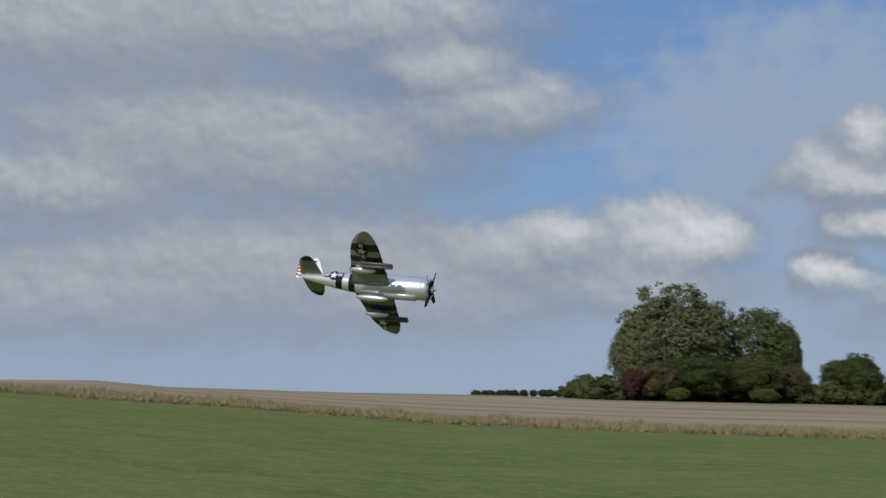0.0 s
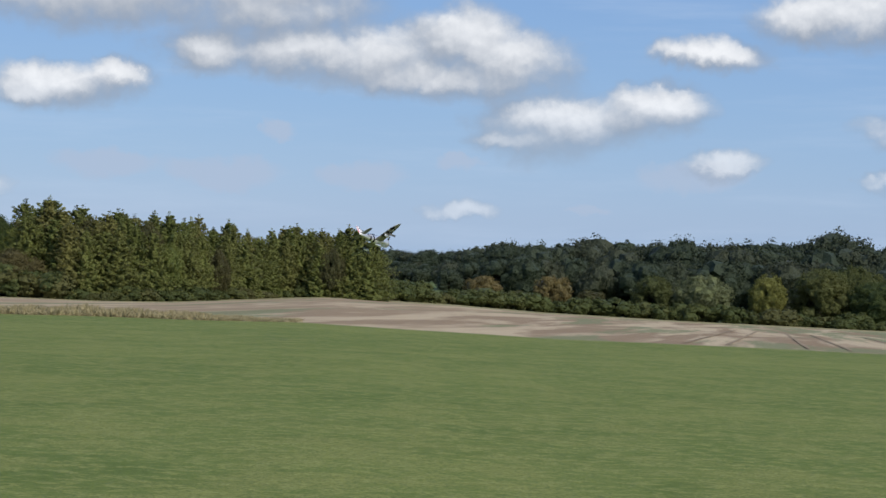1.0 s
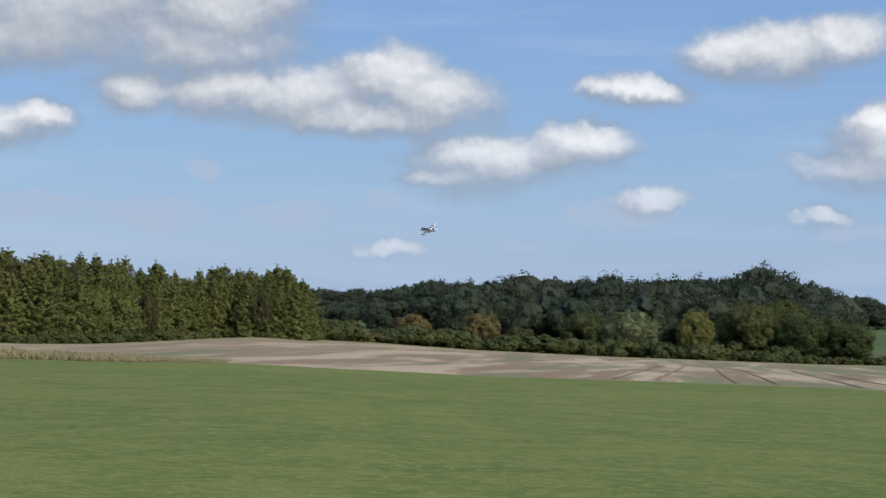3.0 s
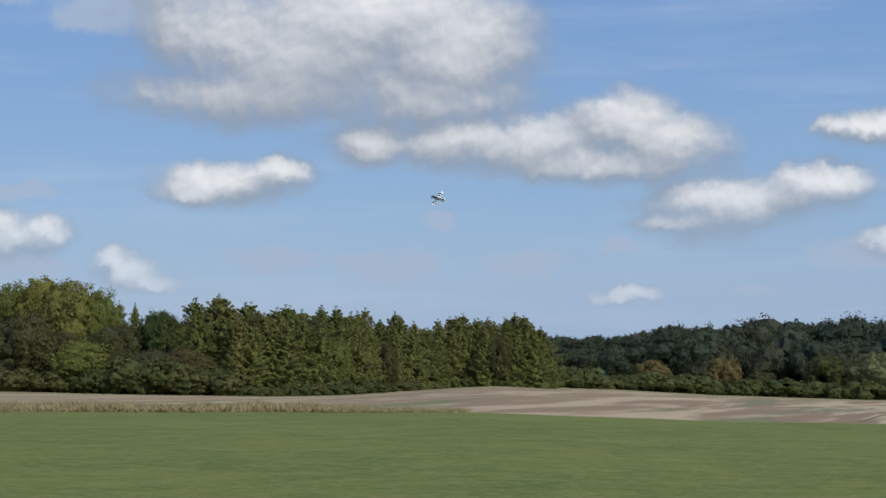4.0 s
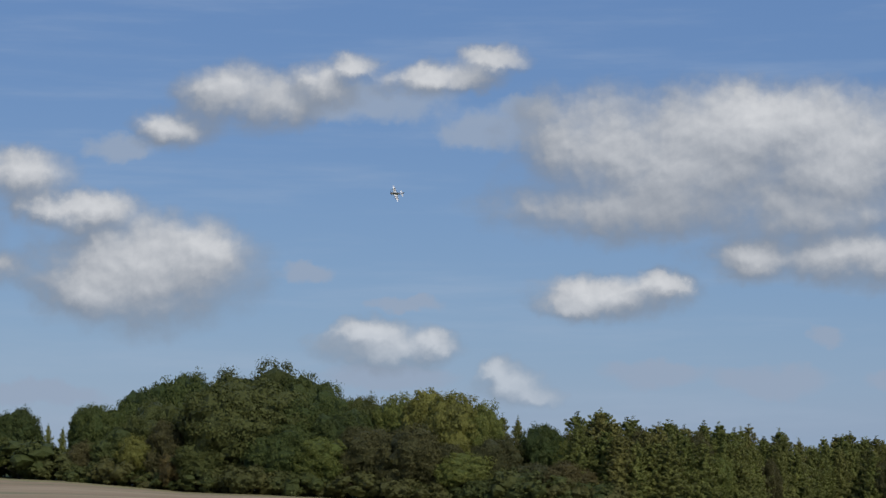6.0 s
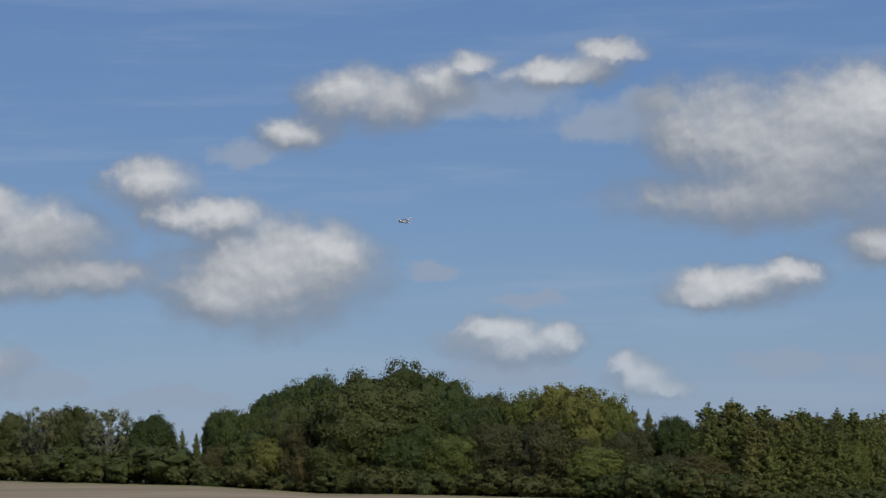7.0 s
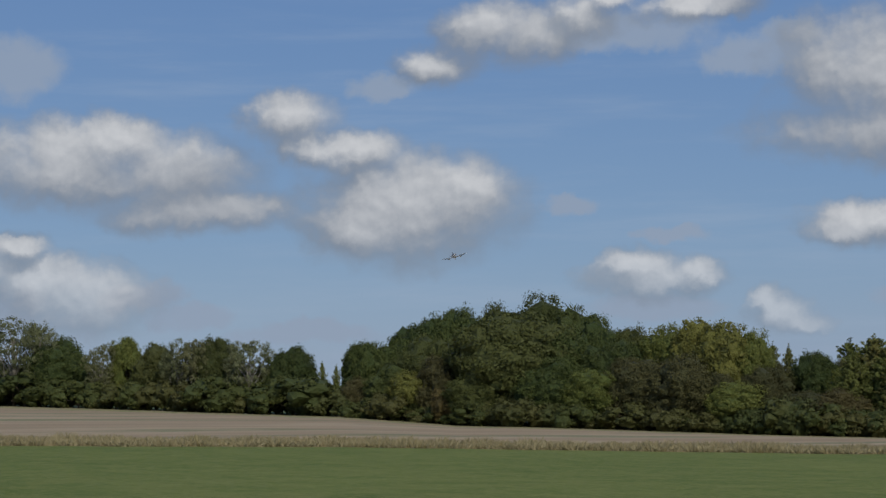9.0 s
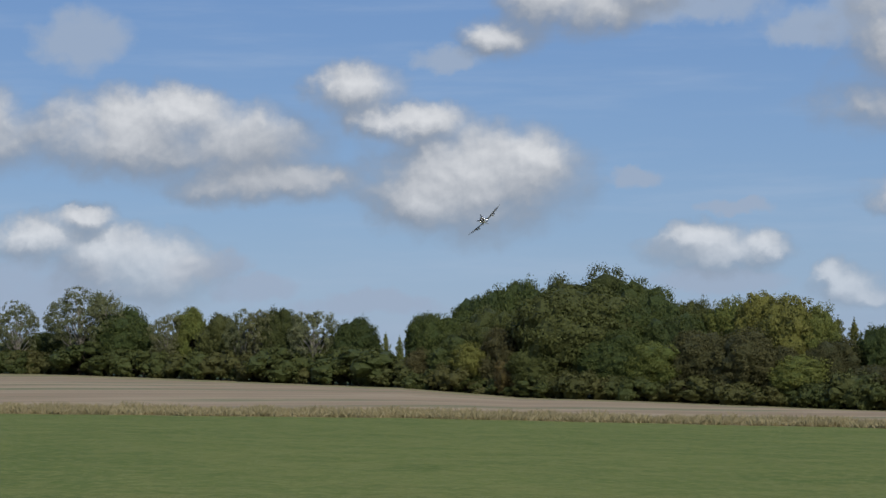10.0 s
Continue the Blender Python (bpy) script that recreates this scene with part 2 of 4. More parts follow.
def lawn_look(t, co):
    a = t.noise(co, 0.09, 4.0, 0.6).outputs[0]
    b = t.noise(co, 0.8, 3.0, 0.6).outputs[0]
    c = t.noise(co, 4.5, 3.0, 0.65).outputs[0]
    e = t.noise(co, 26.0, 3.0, 0.7).outputs[0]
    patch = t.noise(co, 0.32, 4.0, 0.7, 0.6).outputs[0]
    col = t.mix(t.step(a, 0.35, 0.65), (0.102, 0.144, 0.029), (0.158, 0.188, 0.045))
    col = t.mix(t.step(patch, 0.48, 0.66, 0.0, 0.6), col, (0.076, 0.114, 0.019))
    col = t.mix(t.step(b, 0.42, 0.68, 0.0, 0.6), col, (0.228, 0.230, 0.068))
    col = t.mix(t.step(c, 0.44, 0.64, 0.0, 0.75), col, (0.242, 0.254, 0.078))
    col = t.mix(t.step(c, 0.36, 0.22, 0.0, 0.7), col, (0.070, 0.104, 0.021))
    return t.mix(t.step(e, 0.42, 0.64, 0.0, 0.75), col, (0.068, 0.096, 0.019)), t.m("ADD", e, c), 0.03


def margin_look(t, co):
    a = t.noise(co, 0.5, 5.0, 0.65).outputs[0]
    c = t.noise(co, 9.0, 4.0, 0.7).outputs[0]
    col = t.mix(t.step(a, 0.35, 0.65), (0.27, 0.22, 0.12), (0.17, 0.18, 0.07))
    return t.mix(t.step(c, 0.4, 0.7, 0.0, 0.6), col, (0.38, 0.31, 0.18)), c, 0.1


def verge_look(t, co):
    a = t.noise(co, 0.22, 5.0, 0.65).outputs[0]
    c = t.noise(co, 6.0, 4.0, 0.7).outputs[0]
    col = t.mix(t.step(a, 0.38, 0.62), (0.130, 0.150, 0.058), (0.27, 0.225, 0.13))
    return t.mix(t.step(c, 0.4, 0.7, 0.0, 0.5), col, (0.19, 0.20, 0.09)), c, 0.1


def stubble_look(t, co):
    """Drilled stubble: rows run one way over the whole field, with straw swaths, bare soil and green weeds between them."""
    a9 = radians(9)
    along = t.v("DOT_PRODUCT", co, (math.sin(a9), math.cos(a9), 0))
    across = t.v("DOT_PRODUCT", co, (math.cos(a9), -math.sin(a9), 0))
    lane = t.n("ShaderNodeCombineXYZ", {0: t.m("MULTIPLY", across, 0.21), 1: t.m("MULTIPLY", along, 0.020), 2: 0.0}).outputs[0]
    fine = t.n("ShaderNodeCombineXYZ", {0: t.m("MULTIPLY", across, 1.3), 1: t.m("MULTIPLY", along, 0.05), 2: 0.0}).outputs[0]
    swath = t.noise(lane, 1.0, 4.0, 0.6, 0.5).outputs[0]
    drill = t.noise(fine, 1.0, 3.0, 0.6).outputs[0]
    weeds = t.noise(t.v("ADD", lane, (7.3, 2.1, 0)), 0.8, 5.0, 0.65, 0.8).outputs[0]
    c = t.noise(co, 5.0, 4.0, 0.7).outputs[0]
    east = t.step(across, -25.0, 45.0)
    col = t.mix(t.m("MULTIPLY_ADD", t.m("SUBTRACT", t.step(swath, 0.44, 0.57), 0.5), t.step(across, -70.0, 0.0, 0.35, 1.0), 0.5), (0.225, 0.158, 0.098), (0.46, 0.37, 0.245))
    col = t.mix(t.step(drill, 0.40, 0.65, 0.0, 0.25), col, (0.29, 0.215, 0.145))
    green = t.step(t.m("ADD", weeds, t.m("MULTIPLY", east, 0.17)), 0.53, 0.62, 0.0, 0.85)
    col = t.mix(green, col, (0.145, 0.175, 0.085))
    return t.mix(t.step(c, 0.35, 0.75, 0.0, 0.5), col, (0.30, 0.225, 0.15)), c, 0.06


def meadow_look(t, co):
    a = t.noise(co, 0.02, 5.0, 0.6).outputs[0]
    return t.mix(t.step(a, 0.4, 0.6), (0.070, 0.098, 0.034), (0.100, 0.125, 0.046))


M_LAWN = material("mown_grass", lawn_look, 0.9, 0, 0.15)
M_MARGIN = material("dry_margin", margin_look, 0.9, 0, 0.15)
M_VERGE = material("green_verge", verge_look, 0.9, 0, 0.15)
M_STUBBLE = material("stubble_soil", stubble_look, 0.95, 0, 0.1)
M_MEADOW = material("far_meadow", meadow_look, 0.95, 0, 0.1)


def leaf_material(name, dark, light, warm, through_light=0.18, mass=False):
    """Leaves: tone by tree and by leaf, some light passes through. mass: the solid inner core, the crown's inner shade
    put into its colour, with relief.
    """
    mat = bpy.data.materials.new(name)
    mat.use_nodes = True
    t = Tree(mat.node_tree)
    one = t.n("ShaderNodeObjectInfo").outputs["Random"]
    co = t.n("ShaderNodeTexCoord").outputs["Object"]
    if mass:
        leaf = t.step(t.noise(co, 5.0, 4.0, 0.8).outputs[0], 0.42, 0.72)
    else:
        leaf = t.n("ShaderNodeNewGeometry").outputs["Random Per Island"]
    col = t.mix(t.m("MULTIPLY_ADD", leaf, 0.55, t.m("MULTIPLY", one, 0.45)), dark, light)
    col = t.mix(t.step(t.m("FRACT", t.m("MULTIPLY", one, 7.3)), 0.5, 1.0, 0.0, 0.5), col, warm)
    front = t.n("ShaderNodeBsdfPrincipled", {"Base Color": col, "Roughness": 0.65, "Specular IOR Level": 0.2})
    if mass:
        bump = t.n("ShaderNodeBump", {"Height": t.noise(co, 2.6, 5.0, 0.8).outputs[0], "Strength": 0.8, "Distance": 0.25})
        t.put(front.inputs["Normal"], bump.outputs[0])
    back = t.n("ShaderNodeBsdfTranslucent", {"Color": col})
    both = t.n("ShaderNodeMixShader", {0: 0.0 if mass else through_light, 1: front.outputs[0], 2: back.outputs[0]})
    t.n("ShaderNodeOutputMaterial", {"Surface": both.outputs[0]})
    return mat


def leafage(name, dark, light, warm):
    # core's light tone stops halfway: shade inside the crown, painted as darker leaf
    return (leaf_material(name, dark, light, warm), leaf_material(name + "_shaded_core", dark, tuple((a + b) / 2 for a, b in zip(dark, light)), warm, 0.0, True))


L_OAK = leafage("oak_leaves", (0.024, 0.040, 0.010), (0.092, 0.114, 0.030), (0.085, 0.080, 0.024))
L_LIGHT = leafage("ash_leaves", (0.066, 0.088, 0.020), (0.190, 0.200, 0.048), (0.17, 0.150, 0.035))
L_LARCH = leafage("larch_needles", (0.078, 0.100, 0.024), (0.178, 0.190, 0.052), (0.155, 0.128, 0.042))
L_GREY = leafage("willow_leaves", (0.095, 0.110, 0.045), (0.170, 0.180, 0.090), (0.15, 0.14, 0.06))
L_HEDGE = leafage("hedge_leaves", (0.036, 0.049, 0.013), (0.098, 0.110, 0.032), (0.098, 0.084, 0.030))
L_RED = leafage("red_leaves", (0.075, 0.062, 0.022), (0.165, 0.125, 0.045), (0.14, 0.11, 0.035))
# bluish leaf tones: the haze of distance is mixed into the colour
L_FAR = leafage("hazed_far_leaves", (0.022, 0.033, 0.018), (0.050, 0.064, 0.034), (0.052, 0.054, 0.030))
L_BROWN = leafage("thorn_leaves", (0.040, 0.044, 0.016), (0.105, 0.098, 0.036), (0.105, 0.078, 0.030))
L_AIRY = leafage("poplar_leaves", (0.070, 0.088, 0.036), (0.170, 0.185, 0.085), (0.13, 0.14, 0.06))
L_CRIMSON = leafage("dogwood_leaves", (0.050, 0.020, 0.015), (0.115, 0.038, 0.026), (0.09, 0.05, 0.025))
M_BARK = material("bark", lambda t, co: (t.mix(t.noise(co, 6.0, 5.0, 0.7).outputs[0], (0.06, 0.05, 0.035), (0.16, 0.14, 0.11)), t.noise(co, 9.0).outputs[0], 0.05), 0.9)
M_PALEBARK = material("pale_bark", lambda t, co: (t.mix(t.noise(co, 6.0, 5.0, 0.7).outputs[0], (0.14, 0.13, 0.10), (0.30, 0.28, 0.24)), t.noise(co, 9.0).outputs[0], 0.05), 0.9)


# ---- the lie of the land: the lawn falls gently to the east and drops to a valley beyond ----
def table(x, xs, ys):
    return float(np.interp(x, xs, ys))


AZ1 = (-180, -110, -85, -78, -72, -65, -59, -54, -46, -37, -26, -17, -8, -4, 3, 10, 18, 60, 120, 180)
EL1 = (-1.2, 0.3, 0.2, -0.28, -0.78, -1.1, -1.28, -1.5, -1.85, -2.15, -2.47, -2.75, -2.95, -3.02, -3.34, -3.48, -3.64, -3.4, -2.2, -1.2)
AZ2 = (-180, -100, -85, -82, -80, -75, -70, -67, -61, -54, -46, -37, -27, -23.5, -21.7, -15, -10, -8, -3.3, 0.3, 3, 7, 13, 18, 60, 180)
EL2 = (-0.6, 0.5, 0.58, 0.55, 0.34, 0.17, 0.05, -0.1, -0.25, -0.46, -0.74, -1.0, -1.55, -1.88, -1.95, -2.27, -2.45, -2.45, -2.22, -2.4, -2.58, -2.74, -2.88, -2.88, -2.4, -0.6)
DIST2 = (200, 110, 110, 115, 125, 160, 190, 190, 200, 230, 230, 225, 195, 185, 180, 172, 168, 172, 205, 235, 250, 255, 260, 265, 240, 200)
AZ3 = (-180, -60, -35, -12, -2, 4, 12, 20, 60, 180)
Z420 = (0, 1.2, -3, -9, -12, -14.5, -16.5, -16.5, -12, 0)
Z650 = (0, 1.5, -3, -10, -15, -17, -18.7, -18.7, -14, 0)
Z3000 = (0, 1, -22, -48, -62, -64, -62, -62, -40, 0)
D1 = 80.0


def lawn_edge(az):
    return D1 + 1.2 * noise.noise(Vector((az * 0.35, 3, 0))) + 0.5 * noise.noise(Vector((az * 1.7, 9, 0)))


def stations(az):
    d2 = table(az, AZ2, DIST2)
    return ((0.0, D1, d2, 420.0, 650.0, 3000.0, 4500.0),
            (0.0, 1.7 + D1 * math.tan(radians(table(az, AZ1, EL1))), 1.7 + d2 * math.tan(radians(table(az, AZ2, EL2))),
             table(az, AZ3, Z420), table(az, AZ3, Z650), table(az, AZ3, Z3000), table(az, AZ3, Z3000) * 1.5 - 4))


def ground_z(az, d):
    az = (az + 180) % 360 - 180
    return table(d, *stations(az))


def spot(az, d, up=0.0):
    a = radians(az)
    return Vector((d * math.sin(a), d * math.cos(a), ground_z(az, d) + up))


def mesh_object(name, verts, faces, mats, parent=None, index=None, smooth=False):
    me = bpy.data.meshes.new(name)
    me.from_pydata(verts, [], faces)
    for mt in mats:
        me.materials.append(mt)
    if index is not None:
        me.polygons.foreach_set("material_index", index)
    if smooth:
        me.polygons.foreach_set("use_smooth", [True] * len(me.polygons))
    me.update()
    ob = new(name, me)
    ob.parent = parent
    return ob


def make_ground():
    azs = [-180 + 4 * i for i in range(20)] + [-100 + 0.5 * i for i in range(261)] + [34 + 4 * i for i in range(37)]
    azs = [a for a in azs if a < 180]
    near = [2, 5, 9, 13, 17, 21, 26, 32, 39, 47, 55, 63, 70, 76]
    verts, faces, index = [(0, 0, 0)], [], []
    rings = len(near) + 1 + 4 + 12 + 10
    for az in azs:
        e, d2 = lawn_edge(az), table(az, AZ2, DIST2)
        margin = 8.0 if az < -5.5 else (8.0 * max(0.12, (-4.2 - az) / 1.3) if az < -4.2 else 0.9)
        ds = near + [e] + [e + margin * k / 4 for k in (1, 2, 3, 4)]
        ds += [e + margin + (d2 + 4 - e - margin) * k / 12 for k in range(1, 13)]
        ds += [d2 + 4 + (4400 - d2) * (k / 10) ** 3 + 3 * k for k in range(1, 11)]
        for d in ds:
            q = spot(az, d)
            verts.append(tuple(q))
    na = len(azs)
    for i in range(na):
        j = (i + 1) % na
        faces.append((0, 1 + j * rings, 1 + i * rings)), index.append(0)
        for k in range(rings - 1):
            a, b = 1 + i * rings + k, 1 + j * rings + k
            faces.append((a, b, b + 1, a + 1))
            index.append(0 if k < len(near) else 1 if k < len(near) + 2 else 4 if k < len(near) + 4 else 2 if k < len(near) + 14 else 1 if k < len(near) + 16 else 3)
    ob = mesh_object("ground", verts, faces, (M_LAWN, M_MARGIN, M_STUBBLE, M_MEADOW, M_VERGE), index=index, smooth=True)
    tagged(ob, "mown grass flying field with dry margin and stubble field behind", "ground", kind="structure")


make_ground()


def make_tracks():
    """Wheel ruts pressed across the stubble, in pairs."""
    rut = material("worn_track", lambda t, co: t.mix(t.noise(co, 1.5, 5.0, 0.6).outputs[0], (0.19, 0.140, 0.09), (0.32, 0.25, 0.165)), 0.95, 0, 0.1)
    for az0, az1, d0, d1 in ((8.9, 7.75, 160, 84), (10.4, 11.3, 150, 84), (12.6, 14.9, 150, 84), (15.3, 18.7, 160, 84)):
        for shift in (-0.9, 0.9):
            verts, faces = [], []
            p0, p1 = spot(az0, d0), spot(az1, d1)
            across = Vector((p1.y - p0.y, p0.x - p1.x, 0)).normalized()
            for k in range(25):
                q = p0.lerp(p1, k / 24) + across * (shift + 0.08 * noise.noise(Vector((k * 0.4, shift, az0))))
                for side in (-1, 1):
                    w = q + across * side * (0.10 + 0.05 * noise.noise(Vector((k * 0.5, side, az0))))
                    verts.append(tuple(spot(math.degrees(math.atan2(w.x, w.y)), math.hypot(w.x, w.y), 0.03)))
                if k:
                    faces.append((2 * k - 2, 2 * k - 1, 2 * k + 1, 2 * k))
            tagged(mesh_object("track", verts, faces, (rut,)), "brown wheel rut pressed across the stubble field", "track", kind="structure")


make_tracks()


# ---- plants ----
def leaf_cards(centres, normals, sizes, rng):
    """Small leaf sprays, one three-cornered blade each, turned loosely to their normals."""
    n = len(centres)
    nrm = normals / (np.linalg.norm(normals, axis=1)[:, None] + 1e-6) + rng.normal(0, 0.34, (n, 3))
    nrm /= np.linalg.norm(nrm, axis=1)[:, None]
    t1 = np.cross(nrm, rng.normal(0, 1, (n, 3)))
    t1 /= np.linalg.norm(t1, axis=1)[:, None]
    t2 = np.cross(nrm, t1)
    s = sizes[:, None]
    w = (0.55 + 0.35 * rng.random(n))[:, None]
    v = np.stack([centres - t1 * s * 0.75, centres + t1 * s * 0.5 + t2 * s * w, centres + t1 * s * 0.6 - t2 * s * w], 1).reshape(-1, 3)
    return v, np.arange(3 * n).reshape(-1, 3)


def tube(path, radii, sides=7):
    """Vertices and faces of a tapered limb along a path."""
    v, f = [], []
    for i, (p, r) in enumerate(zip(path, radii)):
        p = Vector(p)
        a = Vector(path[min(i + 1, len(path) - 1)]) - Vector(path[max(i - 1, 0)])
        q = a.to_track_quat("Z", "Y")
        for s in range(sides):
            v.append(tuple(p + q @ Vector((r * math.cos(s * math.tau / sides), r * math.sin(s * math.tau / sides), 0))))
    for i in range(len(path) - 1):
        for s in range(sides):
            a, b = i * sides + s, i * sides + (s + 1) % sides
            f.append((a, b, b + sides, a + sides))
    return v, f


def limbs(list_of_paths, name, mat, parent):
    verts, faces = [], []
    for path, radii in list_of_paths:
        v, f = tube(path, radii)
        faces += [tuple(i + len(verts) for i in q) for q in f]
        verts += v
    return mesh_object(name, verts, faces, (mat,), parent, smooth=True)


def ball(level):
    bm = bmesh.new()
    bmesh.ops.create_icosphere(bm, subdivisions=level, radius=1.0)
    v = np.array([tuple(p.co) for p in bm.verts])
    f = [tuple(p.index for p in fc.verts) for fc in bm.faces]
    bm.free()
    return v, f


BALL = ball(2)


def units(rng, n):
    q = rng.normal(0, 1, (n, 3))
    return q / np.linalg.norm(q, axis=1)[:, None]


def broadleaf(name, seed, height, width, leaf_mat, bark_mat=None, core=0.77, tufts=620, leaves=50, size=0.15, low=0.04, label="", category="tree", clump=0.21, count=26):
    """A round-headed tree: forked trunk, limbs to each bough, every bough a cluster of leaf tufts round a solid core in
    shade tones.
    """
    rng = np.random.default_rng(seed)
    root = new(name)
    clumps = []
    mid, tall = height * (0.5 + low * 0.5), height * (0.5 - low * 0.5)
    for i in range(count):
        cz = 1 - 1.75 * (i + 0.5) / count
        ang = i * 2.399 + rng.normal(0, 0.35)
        out = math.sqrt(max(0.0, 1 - cz * cz)) if cz > -0.2 else 0.95 + 0.2 * cz
        far = 0.76 + 0.22 * rng.random() + 0.10 * math.sin(ang * 2 + seed)
        r = min(width, height) * clump * (0.65 + 0.75 * rng.random())
        clumps.append((np.array([(width * 0.5 - r * 0.7) * out * far * math.cos(ang), (width * 0.5 - r * 0.7) * out * far * math.sin(ang),
                                 mid + (tall - r * 0.7) * cz * far]), r))
    heart = np.array([0, 0, mid])
    total = sum(r * r for _, r in clumps)
    flat = np.array((1.08, 1.08, 0.84))
    cs, ns, mv, mf = [], [], [], []
    ball_v, ball_f = BALL
    for c, r in clumps:
        away = (c - heart) / (np.linalg.norm(c - heart) + 1e-6)
        ways = units(rng, int(tufts * 1.5 * r * r / total) + 3)
        ways = ways[ways @ away > -0.3]
        for way_out in ways:
            ct = c + way_out * r * (0.76 + 0.24 * rng.random()) * flat
            rt = r * 0.27 * (0.65 + 0.75 * rng.random())
            e = units(rng, int(leaves * 1.35 * (rt / (r * 0.32)) ** 1.5) + 4)
            e = e[e @ way_out > -0.45]
            cs.append(ct + e * (rt * (0.2 + 0.9 * rng.random(len(e)) ** 0.7))[:, None] * (1.15, 1.15, 0.8))
            ns.append(e + way_out * 0.35 + (0, 0, 0.25))
        # lumpy core under the tufts, its darker colour stands for shade between leaves
        if core:
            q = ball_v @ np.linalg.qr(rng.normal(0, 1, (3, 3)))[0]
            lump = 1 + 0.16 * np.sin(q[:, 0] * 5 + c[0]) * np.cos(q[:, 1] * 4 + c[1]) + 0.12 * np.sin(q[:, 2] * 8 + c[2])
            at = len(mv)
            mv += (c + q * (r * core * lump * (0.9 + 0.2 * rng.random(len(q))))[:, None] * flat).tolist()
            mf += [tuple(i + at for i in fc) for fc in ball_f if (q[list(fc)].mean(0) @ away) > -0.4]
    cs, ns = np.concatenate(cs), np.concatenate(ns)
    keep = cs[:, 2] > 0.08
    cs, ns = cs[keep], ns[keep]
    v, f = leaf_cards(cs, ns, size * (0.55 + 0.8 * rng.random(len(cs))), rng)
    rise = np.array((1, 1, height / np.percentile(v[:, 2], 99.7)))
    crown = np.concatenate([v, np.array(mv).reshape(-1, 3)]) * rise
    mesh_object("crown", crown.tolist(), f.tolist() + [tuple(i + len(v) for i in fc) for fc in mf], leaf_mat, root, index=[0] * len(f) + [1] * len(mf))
    th = height * 0.022
    paths = [([(0, 0, -0.3), (0.02 * height * rng.normal(), 0.02 * height, height * 0.25), (0, 0, height * 0.55), (0.1, 0, height * 0.85)], [th * 1.3, th, th * 0.6, th * 0.15])]
    for c, r in clumps[::1 if not core else 2]:
        z0 = min(height * 0.5, max(height * 0.10, c[2] * 0.45))
        kink = rng.normal(0, 0.04 * height, 3)
        paths.append(([(0, 0, z0), tuple(np.array([c[0] * 0.5, c[1] * 0.5, z0 + (c[2] - z0) * 0.6]) + kink), tuple(c)], [th * 0.5, th * 0.32, th * 0.1]))
    limbs(paths, "trunk", bark_mat or M_BARK, root)
    return tagged(root, label, category)


def larch(name, seed, height, width, leaf_mat, label, size=0.10):
    """A slim conifer with whorls of upswept, feathery branches and a pointed leader."""
    rng = np.random.default_rng(seed)
    root = new(name)
    cs, ns, paths = [], [], []
    whorls = 24
    for w in range(whorls):
        u = w / (whorls - 1)
        z = height * (0.04 + 0.90 * u)
        reach = width * 0.5 * (1.03 - u) ** 0.62 * (0.72 + 0.5 * rng.random())
        for b in range(6):
            ang = w * 1.1 + b * math.tau / 6 + rng.normal(0, 0.3)
            ln = reach * (0.6 + 0.6 * rng.random())
            lift = 0.25 + 0.75 * u
            base, tip = np.array([0, 0, z]), np.array([ln * math.cos(ang), ln * math.sin(ang), z + ln * lift])
            for k in range(4):
                f = 0.35 + 0.65 * (k + rng.random()) / 4
                ct = base + (tip - base) * f
                rt = 0.05 + 0.20 * ln * (1.2 - f)
                e = units(rng, 7 + int(21 * (1 - 0.7 * u)))
                cs.append(ct + e * (rt * (0.5 + 0.7 * rng.random(len(e))))[:, None] * (1, 1, 1.25))
                ns.append(e * 0.7 + (math.cos(ang) * 0.6, math.sin(ang) * 0.6, 0.4))
            if b % 2 == 0:
                paths.append(([tuple(base), tuple((base + tip) / 2 - (0, 0, 0.04)), tuple(tip)], [0.035, 0.022, 0.008]))
    k = 70
    cs.append(np.stack([rng.normal(0, 0.07, k), rng.normal(0, 0.07, k), height * (0.90 + 0.13 * rng.random(k))], 1))
    ns.append(np.tile([0.3, 0.3, 0.8], (k, 1)))
    cs, ns = np.concatenate(cs), np.concatenate(ns)
    v, f = leaf_cards(cs, ns, size * (0.6 + 0.8 * rng.random(len(cs))), rng)
    # solid core round the stem, coloured as the shaded inside of the tree
    mv, mf, rows_up, round_n = [], [], 24, 14
    for i in range(rows_up):
        u = i / (rows_up - 1)
        for j in range(round_n):
            a = j * math.tau / round_n
            q = width * 0.5 * (1.0 - u * 0.98) ** 0.75 * (0.42 + 0.16 * math.sin(i * 2.1 + j * 1.7 + seed) + 0.16 * rng.random())
            mv.append((q * math.cos(a), q * math.sin(a), height * (0.02 + 0.86 * u) + 0.12 * rng.normal()))
    for i in range(rows_up - 1):
        for j in range(round_n):
            p, q = i * round_n + j, i * round_n + (j + 1) % round_n
            mf.append((p + len(v), q + len(v), q + round_n + len(v), p + round_n + len(v)))
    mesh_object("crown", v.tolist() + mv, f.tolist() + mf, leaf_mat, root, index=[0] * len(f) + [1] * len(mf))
    th = height * 0.014
    paths.append(([(0, 0, -0.3), (0, 0, height * 0.5), (0, 0, height * 0.98)], [th, th * 0.6, 0.012]))
    limbs(paths, "trunk", M_BARK, root)
    return tagged(root, label, "tree")


def bush(name, seed, height, width, leaf_mat, label):
    return broadleaf(name, seed, height, width, leaf_mat, None, 0.80, 140, 32, 0.115, 0.01, label, "bush", 0.24, 15)


